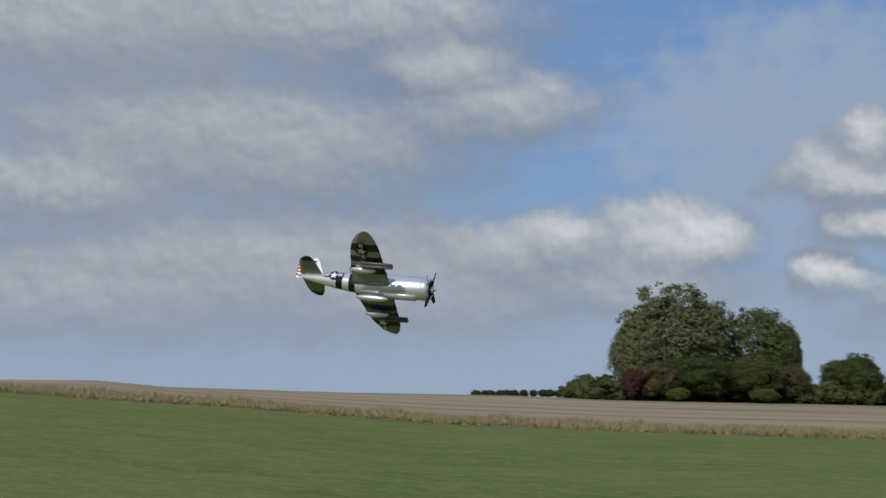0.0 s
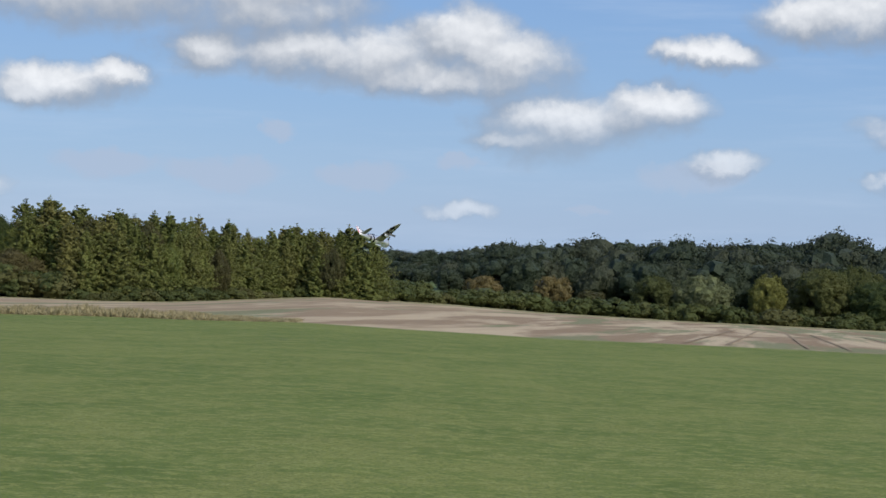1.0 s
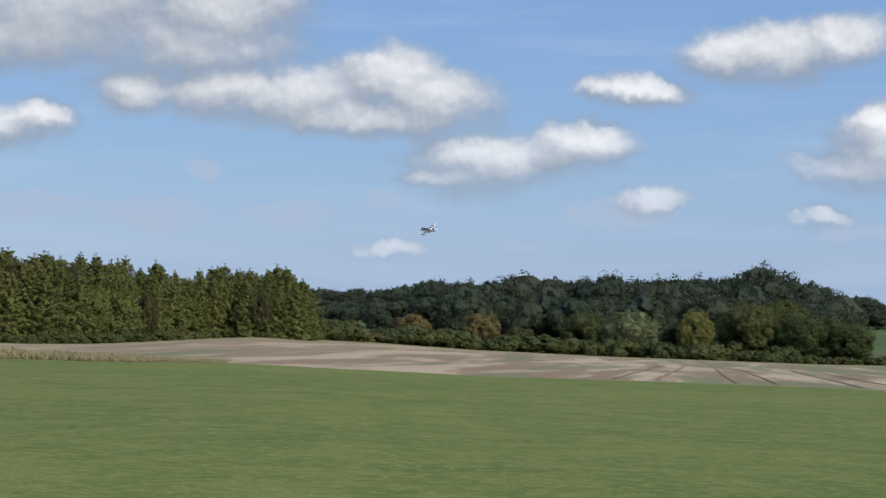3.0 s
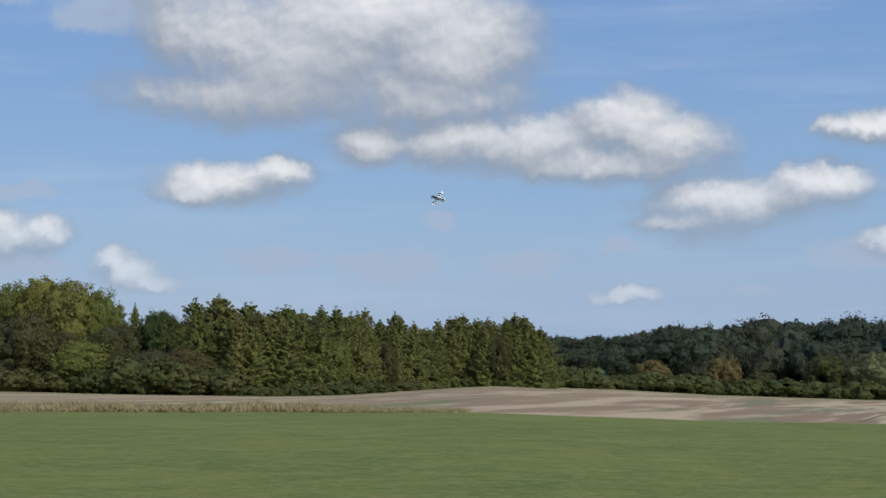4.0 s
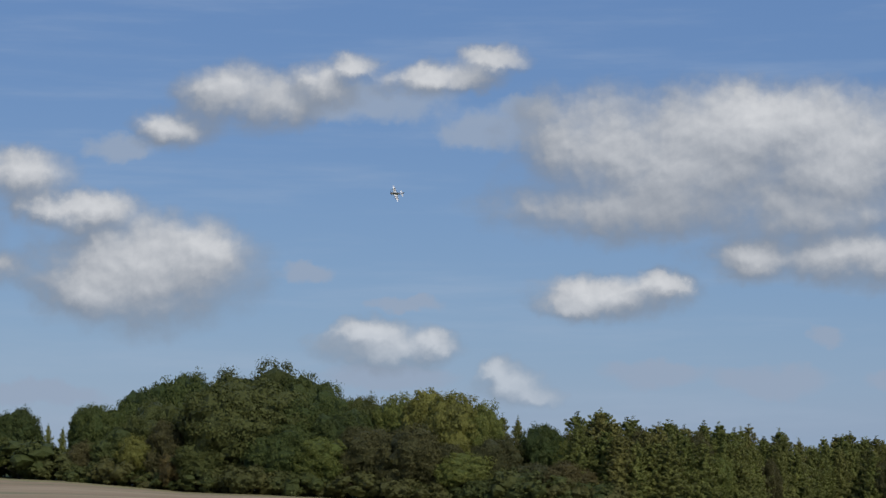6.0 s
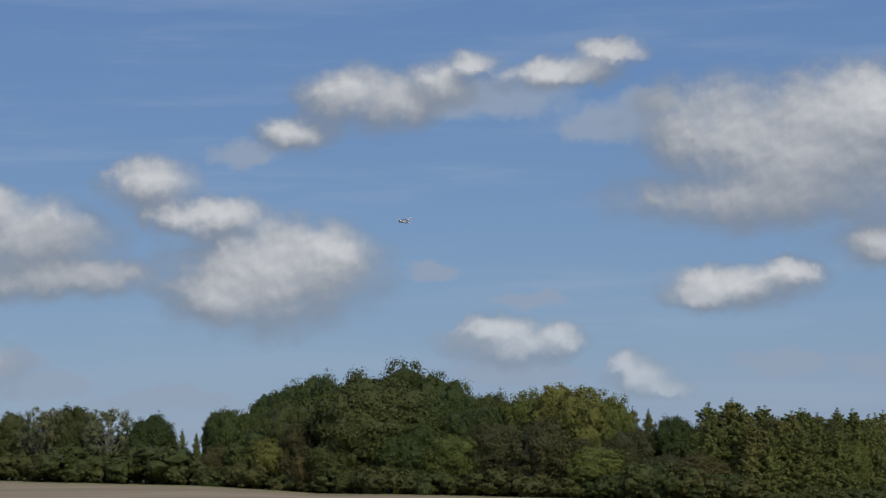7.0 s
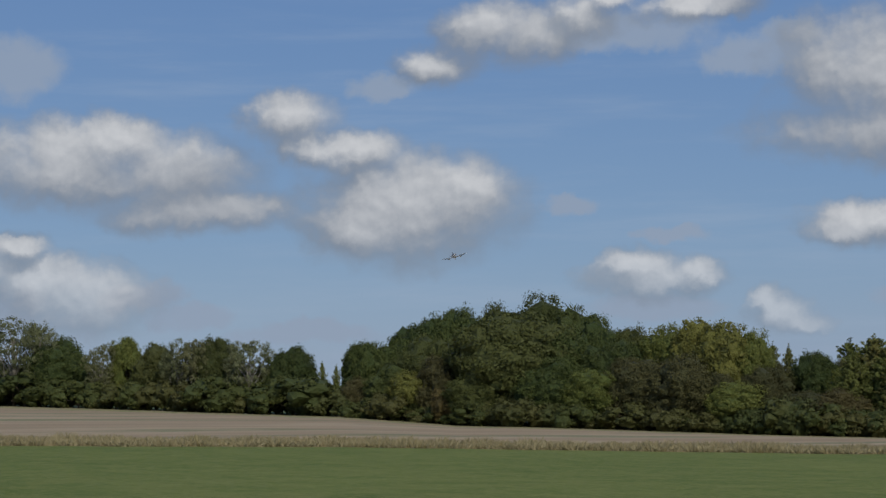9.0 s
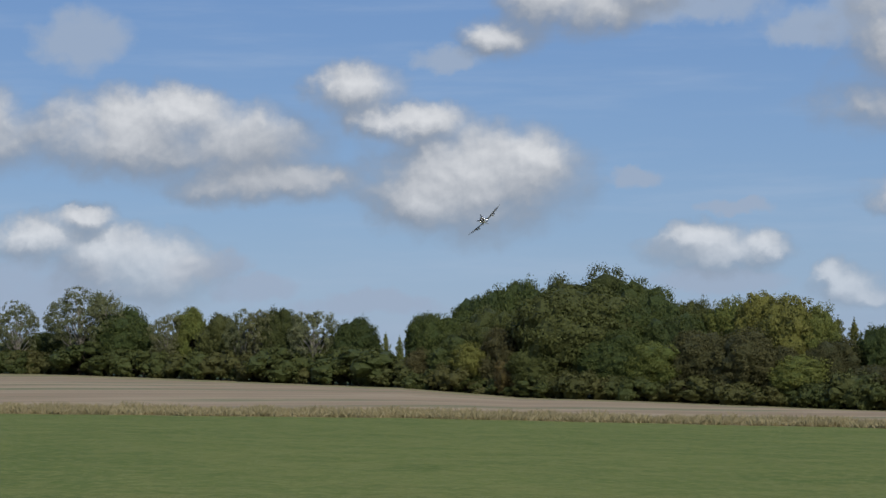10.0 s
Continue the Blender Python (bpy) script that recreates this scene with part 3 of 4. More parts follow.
PROTO = {
    "oak": [broadleaf("oak_tree", 11 + i, 10, 11.0, L_OAK, label="dense dark green oak tree in full leaf", count=24 + 3 * i) for i in range(4)],
    "ash": [broadleaf("ash_tree", 31 + i, 10, 9.5, L_LIGHT, core=0.68, tufts=440, leaves=54, low=0.08, count=24, label="yellow-green broadleaf tree turning in early autumn") for i in range(3)],
    "open": [broadleaf("field_tree", 51 + i, 10, 8.5, L_GREY, M_PALEBARK, 0, 300, 40, 0.13, 0.22, "thin-crowned hedgerow tree with pale forked trunk", clump=0.17, count=24) for i in range(3)],
    "airy": [broadleaf("poplar_tree", 41 + i, 10, 8.0, L_AIRY, M_PALEBARK, 0, 640, 40, 0.135, 0.02, "tall airy broadleaf tree with sky showing through", clump=0.20, count=40) for i in range(2)],
    "brown": [broadleaf("thorn_tree", 61 + i, 10, 12.0, L_BROWN, label="low spreading tree with dull brown-green leaves", count=24) for i in range(2)],
    "willow": [broadleaf("willow_tree", 65, 10, 13.0, L_GREY, low=0.03, label="rounded grey-green willow tree beside the hedge")],
    "rust": [broadleaf("hawthorn_tree", 71, 10, 13.0, L_RED, low=0.03, tufts=300, leaves=50, size=0.18, label="small hawthorn tree with rusty brown leaves")],
    "crimson": [broadleaf("dogwood_bush", 75, 10, 11.0, L_CRIMSON, low=0.03, tufts=200, leaves=40, size=0.3, label="small bush with dark red autumn leaves", category="bush")],
    "larch": [larch("larch_tree", 81 + i, 10, 5.2, L_LARCH, "slender larch of the plantation with feathery yellow-green branches") for i in range(4)],
    "bush": [bush("bush", 91 + i, 3.0, 5.0, L_HEDGE, "dark green hedge bush with dense leaves") for i in range(4)],
    "far": [broadleaf("distant_tree", 101 + i, 10, 11.0, L_FAR, core=0.76, tufts=260, leaves=18, size=0.24, low=0.02, count=18, clump=0.24, label="distant dark woodland tree in full leaf") for i in range(3)],
}
SPREAD = {"oak": 11.0, "ash": 9.5, "open": 8.5, "airy": 8.0, "brown": 12.0, "willow": 13.0, "rust": 13.0, "crimson": 11.0, "larch": 5.2, "bush": 5.0 / 0.3, "far": 11.0}


def plant(kind, az, d, height, wide=1.0, group="", rng=random):
    """Sets one tree of a kind on the ground, turned and scaled at random about its height."""
    src = rng.choice(PROTO[kind])
    base = 3.0 if kind == "bush" else 10.0
    s = height / base
    m = Matrix.Translation(spot(az, d, -0.04 * height if kind != "bush" else -0.5)) @ Matrix.Rotation(rng.uniform(0, math.tau), 4, "Z") @ Matrix.Diagonal((s * wide, s * wide, s, 1))
    ob = copy_thing(src, m)
    if group:
        ob["group"] = group
    return ob


def stand(kind, az, top, across, back, group, rng):
    """Plants a tree behind the field's far edge by its bearing, the elevation of its top and the angle that its crown spans."""
    d = table(az, AZ2, DIST2) + back
    h = height_for(az, d, top)
    plant(kind, az, d, h, d * radians(across) * 1.08 / (SPREAD[kind] * h / 10.0), group, rng)


def height_for(az, d, top):
    """Height that lifts a treetop at this place to a given elevation over the eye."""
    return (1.7 + d * math.tan(radians(top)) - ground_z(az, d)) * 1.05


rng = random.Random(4)
# clump of old trees at the field corner
for kind, az, top, across, back in (("airy", -65.22, 3.2, 2.9, 6), ("airy", -64.25, 2.7, 1.6, 9), ("airy", -66.2, 2.3, 1.7, 4), ("airy", -65.6, 2.7, 2.2, 10), ("airy", -62.75, 2.5, 1.9, 6), ("oak", -62.1, 2.05, 1.2, 4),
                                    ("oak", -64.6, 1.3, 2.4, 1), ("oak", -63.0, 1.1, 1.9, 0), ("brown", -65.7, 1.0, 1.5, 0), ("brown", -62.0, 0.9, 1.2, 1)):
    stand(kind, az, top, across, back, "trees of the field corner clump", rng)
stand("crimson", -66.4, 0.8, 0.7, -1, "", rng)
stand("ash", -65.1, 0.25, 0.6, -6, "", rng)
stand("ash", -62.6, 0.2, 0.7, -6, "", rng)
# hedgerow and trees along the far side of the stubble field
for kind, az, top, across in (("oak", -60.1, 1.18, 1.65), ("oak", -58.75, 0.75, 1.0), ("oak", -57.4, 0.9, 1.8), ("brown", -56.5, 0.85, 1.1), ("oak", -55.3, 0.55, 1.3), ("oak", -52.75, 0.85, 1.75), ("ash", -50.2, 0.8, 1.8), ("brown", -51.4, 0.4, 1.2),
                              ("oak", -47.4, 0.8, 1.3), ("ash", -46.3, 1.35, 1.9), ("oak", -42.05, 0.45, 1.15), ("open", -39.2, 1.1, 1.2), ("open", -38.1, 1.1, 1.2), ("open", -36.3, 1.48, 1.9), ("open", -35.55, 1.3, 1.2),
                              ("oak", -35.0, 0.9, 1.8), ("open", -33.82, 0.68, 1.0), ("ash", -33.14, 0.86, 1.0), ("oak", -32.29, 0.66, 1.3), ("open", -31.58, 0.8, 1.15), ("open", -31.05, 0.77, 1.2), ("oak", -30.45, 0.8, 1.4), ("open", -29.55, 0.7, 1.6), ("oak", -28.35, 0.5, 1.4)):
    stand(kind, az, top, across, 3 if kind == "open" else 5, "hedgerow trees", rng)
for az, top in ((-37.4, 0.2), (-36.7, 0.3), (-35.9, 0.2), (-34.3, 0.1), (-33.6, 0.05), (-32.8, 0.0), (-31.9, 0.1), (-30.9, 0.0), (-30.1, 0.15), (-29.0, 0.0), (-28.5, 0.0)):
    stand("brown" if rng.random() < 0.5 else "oak", az, top, 1.3, 8, "hedgerow trees", rng)
az = -68.0
while az < -14:
    d = table(az, AZ2, DIST2) + rng.uniform(1, 3)
    plant("bush", az, d, (rng.uniform(2.6, 4.6) if -48 < az < -27 else rng.uniform(2.0, 3.6)) if az > -61.5 or az < -66 else 2.0, rng.uniform(0.95, 1.5), "hedge bushes", rng)
    az += rng.uniform(0.4, 0.7)
# the tall dome of mixed wood, back to front
for kind, az, top, across, back in (("larch", -27.9, 0.03, 0.5, 16), ("larch", -27.45, 0.05, 0.5, 18), ("larch", -27.04, -0.05, 0.5, 16), ("larch", -26.7, 0.0, 0.5, 20),
                                    ("oak", -26.2, 0.6, 1.5, 6), ("oak", -25.3, 0.64, 1.9, 10), ("oak", -24.5, 1.17, 2.2, 14), ("oak", -23.65, 1.5, 2.3, 18), ("oak", -21.2, 1.85, 2.6, 20), ("oak", -22.3, 1.6, 2.2, 17),
                                    ("oak", -20.0, 1.45, 2.2, 18), ("oak", -19.3, 1.2, 1.9, 14), ("oak", -18.5, 0.85, 1.8, 14), ("ash", -17.4, 0.9, 1.5, 12), ("ash", -16.4, 1.05, 1.8, 11), ("ash", -15.75, 0.95, 2.1, 9),
                                    ("ash", -14.98, 0.68, 1.4, 9), ("larch", -14.3, 0.33, 0.9, 12), ("larch", -13.85, 0.27, 0.9, 14), ("oak", -13.15, 0.05, 1.6, 8), ("larch", -13.4, 0.0, 1.0, 16),
                                    ("oak", -22.0, 1.35, 3.5, 8), ("oak", -24.3, 0.75, 2.0, 8), ("brown", -23.9, 0.15, 1.6, 5), ("oak", -25.4, 0.0, 1.7, 5), ("ash", -24.8, -0.25, 1.3, 3), ("rust", -23.8, -0.75, 0.9, 1), ("oak", -20.2, 0.8, 2.2, 10),
                                    ("oak", -18.9, 0.5, 2.2, 9), ("brown", -18.2, 0.0, 2.1, 5), ("brown", -17.0, 0.05, 2.4, 4), ("ash", -19.6, -0.3, 1.6, 3), ("oak", -20.7, 0.0, 2.0, 4), ("oak", -22.9, -0.4, 1.8, 3), ("brown", -16.0, -0.5, 1.8, 4),
                                    ("ash", -15.3, -0.75, 1.8, 3), ("brown", -14.5, -0.3, 1.6, 5), ("brown", -13.4, -1.05, 2.0, 2), ("brown", -12.3, -1.0, 1.8, 2), ("brown", -26.3, -0.4, 1.3, 4)):
    stand(kind, az, top, across, back, "trees of the mixed wood", rng)
# the larch plantation
LARCH_AZ = (-13.5, -12.6, -12.2, -11.8, -11.2, -10.5, -10, -9, -8, -7, -6.2, -5.2, -4.5, -3.6, -2.7, -2.2, -1.8)
LARCH_EL = (0.0, 0.0, 0.5, 0.68, 0.42, 0.26, 0.3, 0.27, 0.14, -0.05, -0.08, -0.32, -0.05, -0.22, -0.08, -0.33, -0.65)
for row, (gap, back, frac) in enumerate(((0.42, 3.5, 0.80), (0.46, 7, 0.95), (0.5, 11, 1.0), (0.7, 16, 1.0))):
    az = -12.5 + 0.13 * row
    while az < -1.9:
        d = table(az, AZ2, DIST2) + back + rng.uniform(-1, 1)
        if az > -4:
            d = 195 + back
        h = height_for(az, d, table(az, LARCH_AZ, LARCH_EL)) * frac * rng.uniform(0.84, 1.03)
        kind = "larch" if rng.random() > 0.15 else rng.choice(("ash", "brown"))
        plant(kind, az, d, h * (1 if kind == "larch" else 0.85), rng.uniform(1.15, 1.7) if kind == "larch" else 0.48, "larches of the plantation", rng)
        az += gap * rng.uniform(0.7, 1.35)
az = -14.5
while az < -3.6:
    d = table(az, AZ2, DIST2) + rng.uniform(0.3, 1.6)
    plant("bush", az, d, rng.uniform(1.0, 1.9) if az > -11.5 else rng.uniform(2.5, 4.2), rng.uniform(1.0, 1.5), "hedge bushes", rng)
    az += rng.uniform(0.3, 0.5)
# low hedge on the east side, with trees in it and a wood in the valley behind
az = -3.0
while az < 21:
    d = table(az, AZ2, DIST2) + rng.uniform(0.5, 2.5)
    plant("bush", az, d, rng.uniform(1.8, 3.0) if az < 12 else rng.uniform(1.2, 1.9), rng.uniform(1.0, 1.5), "hedge bushes", rng)
    az += rng.uniform(0.32, 0.55)
for az, top, w, kind, back in ((-2.4, -1.5, 1.0, "brown", 4), (-1.5, -1.8, 1.0, "brown", 4), (1.2, -1.55, 1.0, "rust", 8), (2.1, -1.95, 1.0, "brown", 4), (3.2, -1.52, 0.85, "rust", 6), (4.4, -1.9, 1.0, "brown", 5),
                               (6.2, -1.45, 0.95, "oak", 6), (7.6, -1.4, 0.95, "willow", 5), (9.5, -1.35, 0.75, "ash", 6), (11.0, -1.15, 0.9, "oak", 8), (12.0, -1.05, 0.8, "oak", 14),
                               (12.6, -1.5, 1.0, "oak", 6), (13.4, -1.55, 0.9, "oak", 8), (13.9, -1.7, 1.0, "oak", 5), (16.1, -1.65, 0.95, "oak", 6), (17.9, -2.1, 1.0, "brown", 5), (20.0, -1.9, 1.0, "oak", 6)):
    d = table(az, AZ2, DIST2) + back
    plant(kind, az, d, height_for(az, d, top), w, "hedgerow trees", rng)
WOOD_AZ = (-1, 0.6, 1.4, 2.5, 4, 6, 8, 9.4, 10.6, 11.5, 12.5, 13.4, 14.2)
WOOD_EL = (-1.4, -0.85, -0.62, -0.35, -0.4, -0.35, -0.3, -0.3, -0.18, -0.1, -0.3, -0.65, -0.8)
for back, gap, frac in ((-40, 0.75, 0.72), (-15, 0.8, 0.95), (0, 0.85, 1.0)):
    az = 0.2
    while az < 13.6:
        d = 395 + back + rng.uniform(-6, 6)
        plant("far", az, d, height_for(az, d, table(az, WOOD_AZ, WOOD_EL)) * frac * rng.uniform(0.88, 1.04), rng.uniform(0.8, 1.0), "trees of the valley wood", rng)
        az += gap * rng.uniform(0.8, 1.2)
# remoter tree lines
for a0, a1, d0, top, gap in ((-3.4, 2.2, 620, -0.85, 0.32), (-3.4, 2.0, 560, -1.15, 0.30), (-3.2, 1.6, 480, -1.6, 0.30), (13.2, 21, 665, -0.92, 0.3), (13.2, 21, 640, -1.25, 0.3), (-71.0, -66.4, 900, 0.15, 0.22), (-60, -28, 420, 0.1, 1.2)):
    az = a0
    while az < a1:
        d = d0 + rng.uniform(-15, 15)
        plant("far", az, d, max(4, height_for(az, d, top) * rng.uniform(0.75, 1.1)), rng.uniform(0.9, 1.3), "trees on the skyline", rng)
        az += gap * rng.uniform(0.7, 1.3)


for kinds in PROTO.values():
    for ob in kinds:
        for o in (*ob.children_recursive, ob):
            bpy.data.objects.remove(o)


def make_long_grass():
    """Dry seeding grass along the lawn's edge: blades in tufts."""
    r = np.random.default_rng(5)
    verts, faces = [], []
    for i in range(100000):
        az = -92 + (88.0 - 0.2) * r.random()
        dd = lawn_edge(az) + r.random() ** 1.2 * 4.6 + 0.1
        tall = 0.5 + 0.5 * noise.noise(Vector((az * 1.3, dd * 0.4, 2)))
        fade = min(1.0, max(0.3, (-4.0 - az) / 4))
        h = (0.16 + 0.36 * tall) * (0.5 + 0.8 * r.random()) * fade * min(1.0, 0.4 + (dd - 78) / 8)
        q = spot(az, dd)
        a = r.random() * math.tau
        w, lean = 0.012 + 0.02 * r.random(), r.normal(0, 0.16, 2)
        dx, dy = w * math.cos(a), w * math.sin(a)
        k = len(verts)
        verts += [(q.x - dx, q.y - dy, q.z - 0.02), (q.x + dx, q.y + dy, q.z - 0.02), (q.x + dx * 0.8 + lean[0] * 0.5, q.y + dy * 0.8 + lean[1] * 0.5, q.z + h * 0.6),
                  (q.x + lean[0], q.y + lean[1], q.z + h)]
        faces += [(k, k + 1, k + 2), (k, k + 2, k + 3)]
    mat = leaf_material("dry_grass", (0.21, 0.185, 0.085), (0.44, 0.37, 0.21), (0.30, 0.26, 0.13), 0.3)
    ob = mesh_object("long_grass", verts, faces, (mat,))
    tagged(ob, "strip of tall dry straw-coloured grass along the lawn edge", "long grass", kind="stuff")


make_long_grass()


# ---- the model aircraft: nose along +y, right wing along +x ----
PLANE_ROWS = [(0.0, -19.79, 5.58, 2.9, -7.5, -35.7, -29.5),
(0.1, -17.13, 9.09, 2.3, -7.0, -34.9, -29.5),
(0.2, -14.57, 12.66, 1.86, -7.4, -31.6, -31.3),
(0.3, -12.6, 16.67, 1.52, -6.9, -30.2, -34.7),
(0.4, -10.97, 21.23, 1.39, -7.1, -31.1, -30.3),
(0.5, -9.31, 25.77, 1.35, -6.0, -26.7, -28.3),
(0.6, -8.06, 31.79, 1.33, -7.2, -25.9, -26.9),
(0.8, -4.88, 42.72, 1.19, -7.1, -25.9, -26.9),
(1.0, -1.93, 53.96, 1.21, -11.4, -32.3, -21.3),
(1.5, 3.94, 71.89, 1.05, 5.3, -31.0, -30.6),
(2.0, 6.84, 87.73, 1.19, -11.8, -38.1, 20.0),
(2.2, 7.25, 94.72, 1.41, -16.2, -37.3, 35.5),
(3.3, -0.11, 147.95, 5.64, 18.3, -38.5, 30.2),
(3.5, -3.82, 155.86, 7.13, 20.1, -42.0, 35.0),
(4.0, -14.68, 169.08, 11.44, 32.0, -53.7, 30.0),
(4.5, -26.84, 177.39, 16.29, 45.4, -59.3, 34.4),
(5.0, -38.63, 180.96, 20.61, 42.1, -59.5, 44.6),
(5.5, -48.19, 180.4, 23.52, 53.5, -79.2, 81.8),
(5.7, -51.49, 179.4, 24.26, 15.5, -81.7, 125.5),
(6.8, -63.91, 173.48, 22.12, -6.4, -21.3, 158.8),
(7.0, -65.02, 171.04, 21.05, -6.8, -17.4, 157.1),
(7.5, -66.54, 164.26, 18.31, -4.2, -23.0, 167.7),
(8.0, -64.91, 152.23, 14.71, -25.8, -29.1, -161.0),
(8.5, -59.04, 135.38, 11.23, -1.9, -1.8, -162.1),
(9.0, -50.56, 116.3, 8.56, 0.7, 14.3, -164.6),
(9.5, -40.72, 93.37, 6.9, -0.1, 20.6, -165.8),
(10.0, -31.45, 69.04, 6.14, -2.9, 42.8, -166.5)]


def part(name, bm, mat, parent, label="", smooth=True):
    me = bpy.data.meshes.new(name)
    bm.normal_update()
    bm.to_mesh(me)
    bm.free()
    for mt in mat if isinstance(mat, tuple) else (mat,):
        me.materials.append(mt)
    me.polygons.foreach_set("use_smooth", [smooth] * len(me.polygons))
    ob = new(name, me)
    ob.parent = parent
    return tagged(ob, label)


def loft(sections, close=True):
    """A skin over rings of points."""
    bm = bmesh.new()
    rings = [[bm.verts.new(p) for p in s] for s in sections]
    for a, b in zip(rings, rings[1:]):
        for i in range(len(a)):
            j = (i + 1) % len(a)
            bm.faces.new((a[i], a[j], b[j], b[i]))
    if close:
        bm.faces.new(rings[0]), bm.faces.new(rings[-1])
    bmesh.ops.recalc_face_normals(bm, faces=bm.faces)
    return bm


def oval(y, w, h, z, n=24, power=1.0):
    return [(w * math.cos(k * math.tau / n), y, z + h * math.sin(k * math.tau / n)) for k in range(n)]


def silver_look(t, co):
    a = t.noise(co, 7.0, 4.0, 0.6).outputs[0]
    return t.mix(a, (0.66, 0.67, 0.68), (0.78, 0.79, 0.80))


def banded(bands, axis, base, paint):
    """Paint bands across one axis of the thing: (from, to) in metres."""
    def build(t, co):
        sep = t.n("ShaderNodeSeparateXYZ", {0: co})
        x = t.m("ABSOLUTE", sep.outputs[axis]) if axis == 0 else sep.outputs[axis]
        f = 0.0
        for lo, hi in bands:
            inside = t.m("MULTIPLY", t.m("GREATER_THAN", x, lo), t.m("LESS_THAN", x, hi))
            f = inside if f == 0.0 else t.m("MAXIMUM", f, inside)
        plain = base(t, co) if callable(base) else base
        return t.mix(f, plain, paint)
    return build


BLACK = (0.018, 0.018, 0.02)
OLIVE = (0.11, 0.115, 0.095)
M_SILVER = material("silver_paint", silver_look, 0.30, 0.7, 0.5)
def hull_look(t, co):
    """Bare silver with an olive anti-glare panel along the top of the nose."""
    sep = t.n("ShaderNodeSeparateXYZ", {0: co})
    on = t.m("MULTIPLY", t.m("GREATER_THAN", sep.outputs[2], 0.085), t.m("GREATER_THAN", sep.outputs[1], 0.12))
    return t.mix(on, silver_look(t, co), (0.07, 0.075, 0.045))


M_FUSE = material("silver_with_black_bands", banded(((-0.30, -0.225), (-0.15, -0.075)), 1, hull_look, BLACK), 0.30, 0.65, 0.5)
WING_BANDS = ((0.27, 0.365), (0.46, 0.55))
M_WING_TOP = material("white_and_black_bands", banded(WING_BANDS, 0, banded(((0.18, 0.27), (0.365, 0.46), (0.55, 0.64)), 0, silver_look, (0.78, 0.78, 0.76)), BLACK), 0.4, 0.25, 0.5)
M_WING_LOW = material("grey_and_black_bands", banded(((0.26, 0.36), (0.42, 0.50), (0.58, 0.68)), 0, lambda t, co: t.mix(t.noise(co, 9.0).outputs[0], (0.20, 0.20, 0.17), (0.27, 0.27, 0.24)), BLACK), 0.45, 0.3, 0.5)
M_TAIL = material("silver_tailplane", silver_look, 0.4, 0.4, 0.5)
M_BLACK = material("black_paint", lambda t, co: t.mix(t.noise(co, 30.0).outputs[0], (0.012, 0.012, 0.013), (0.035, 0.035, 0.036)), 0.45)
M_WHITE = material("white_paint", lambda t, co: t.mix(t.noise(co, 12.0).outputs[0], (0.74, 0.74, 0.74), (0.83, 0.83, 0.82)), 0.45)
M_BLUE = material("insignia_blue", lambda t, co: t.mix(t.noise(co, 12.0).outputs[0], (0.015, 0.025, 0.13), (0.025, 0.04, 0.17)), 0.45)
M_RED = material("rudder_red", lambda t, co: t.mix(t.noise(co, 12.0).outputs[0], (0.52, 0.03, 0.04), (0.62, 0.05, 0.05)), 0.45)
M_GLASS = material("canopy_glass", lambda t, co: t.mix(t.noise(co, 12.0).outputs[0], (0.03, 0.035, 0.04), (0.06, 0.065, 0.07)), 0.08, 0, 0.8)
M_GREY = material("grey_tube", lambda t, co: t.mix(t.noise(co, 14.0).outputs[0], (0.10, 0.10, 0.09), (0.17, 0.17, 0.15)), 0.5, 0.3)

plane = new("model_aircraft")
tagged(plane, "silver radio-controlled fighter model with black and white invasion stripes", "model aircraft")

FUSE = ((0.7, 0.095, 0.099, 0), (0.685, 0.113, 0.117, 0), (0.62, 0.119, 0.125, 0), (0.45, 0.117, 0.128, -0.002), (0.25, 0.113, 0.126, -0.004), (0.05, 0.106, 0.121, 0),
        (-0.15, 0.092, 0.107, 0.006), (-0.35, 0.07, 0.084, 0.014), (-0.52, 0.049, 0.06, 0.022), (-0.66, 0.03, 0.039, 0.03), (-0.76, 0.012, 0.018, 0.036))
fuselage = part("fuselage", loft([oval(*s) for s in FUSE]), M_FUSE, plane, "silver fuselage with black bands")
part("cowling_ring", loft([oval(0.69, 0.078, 0.081, 0), oval(0.722, 0.087, 0.090, 0), oval(0.735, 0.098, 0.102, 0), oval(0.70, 0.117, 0.122, 0), oval(0.66, 0.121, 0.1275, 0)], False), M_SILVER, fuselage, "rounded silver engine cowling ring")
part("engine", loft([oval(0.702, 0.09, 0.094, 0), oval(0.712, 0.06, 0.06, 0), oval(0.735, 0.03, 0.03, 0)]), M_BLACK, fuselage, "dark dummy radial engine")
for z, r in ((-0.095, 0.04),):
    part("intake", loft([oval(0.60, r, r * 0.7, z - 0.03), oval(0.45, r * 1.1, r * 0.8, z - 0.03), oval(0.2, r, 0.02, z - 0.02)]), M_SILVER, fuselage, "belly air intake fairing")


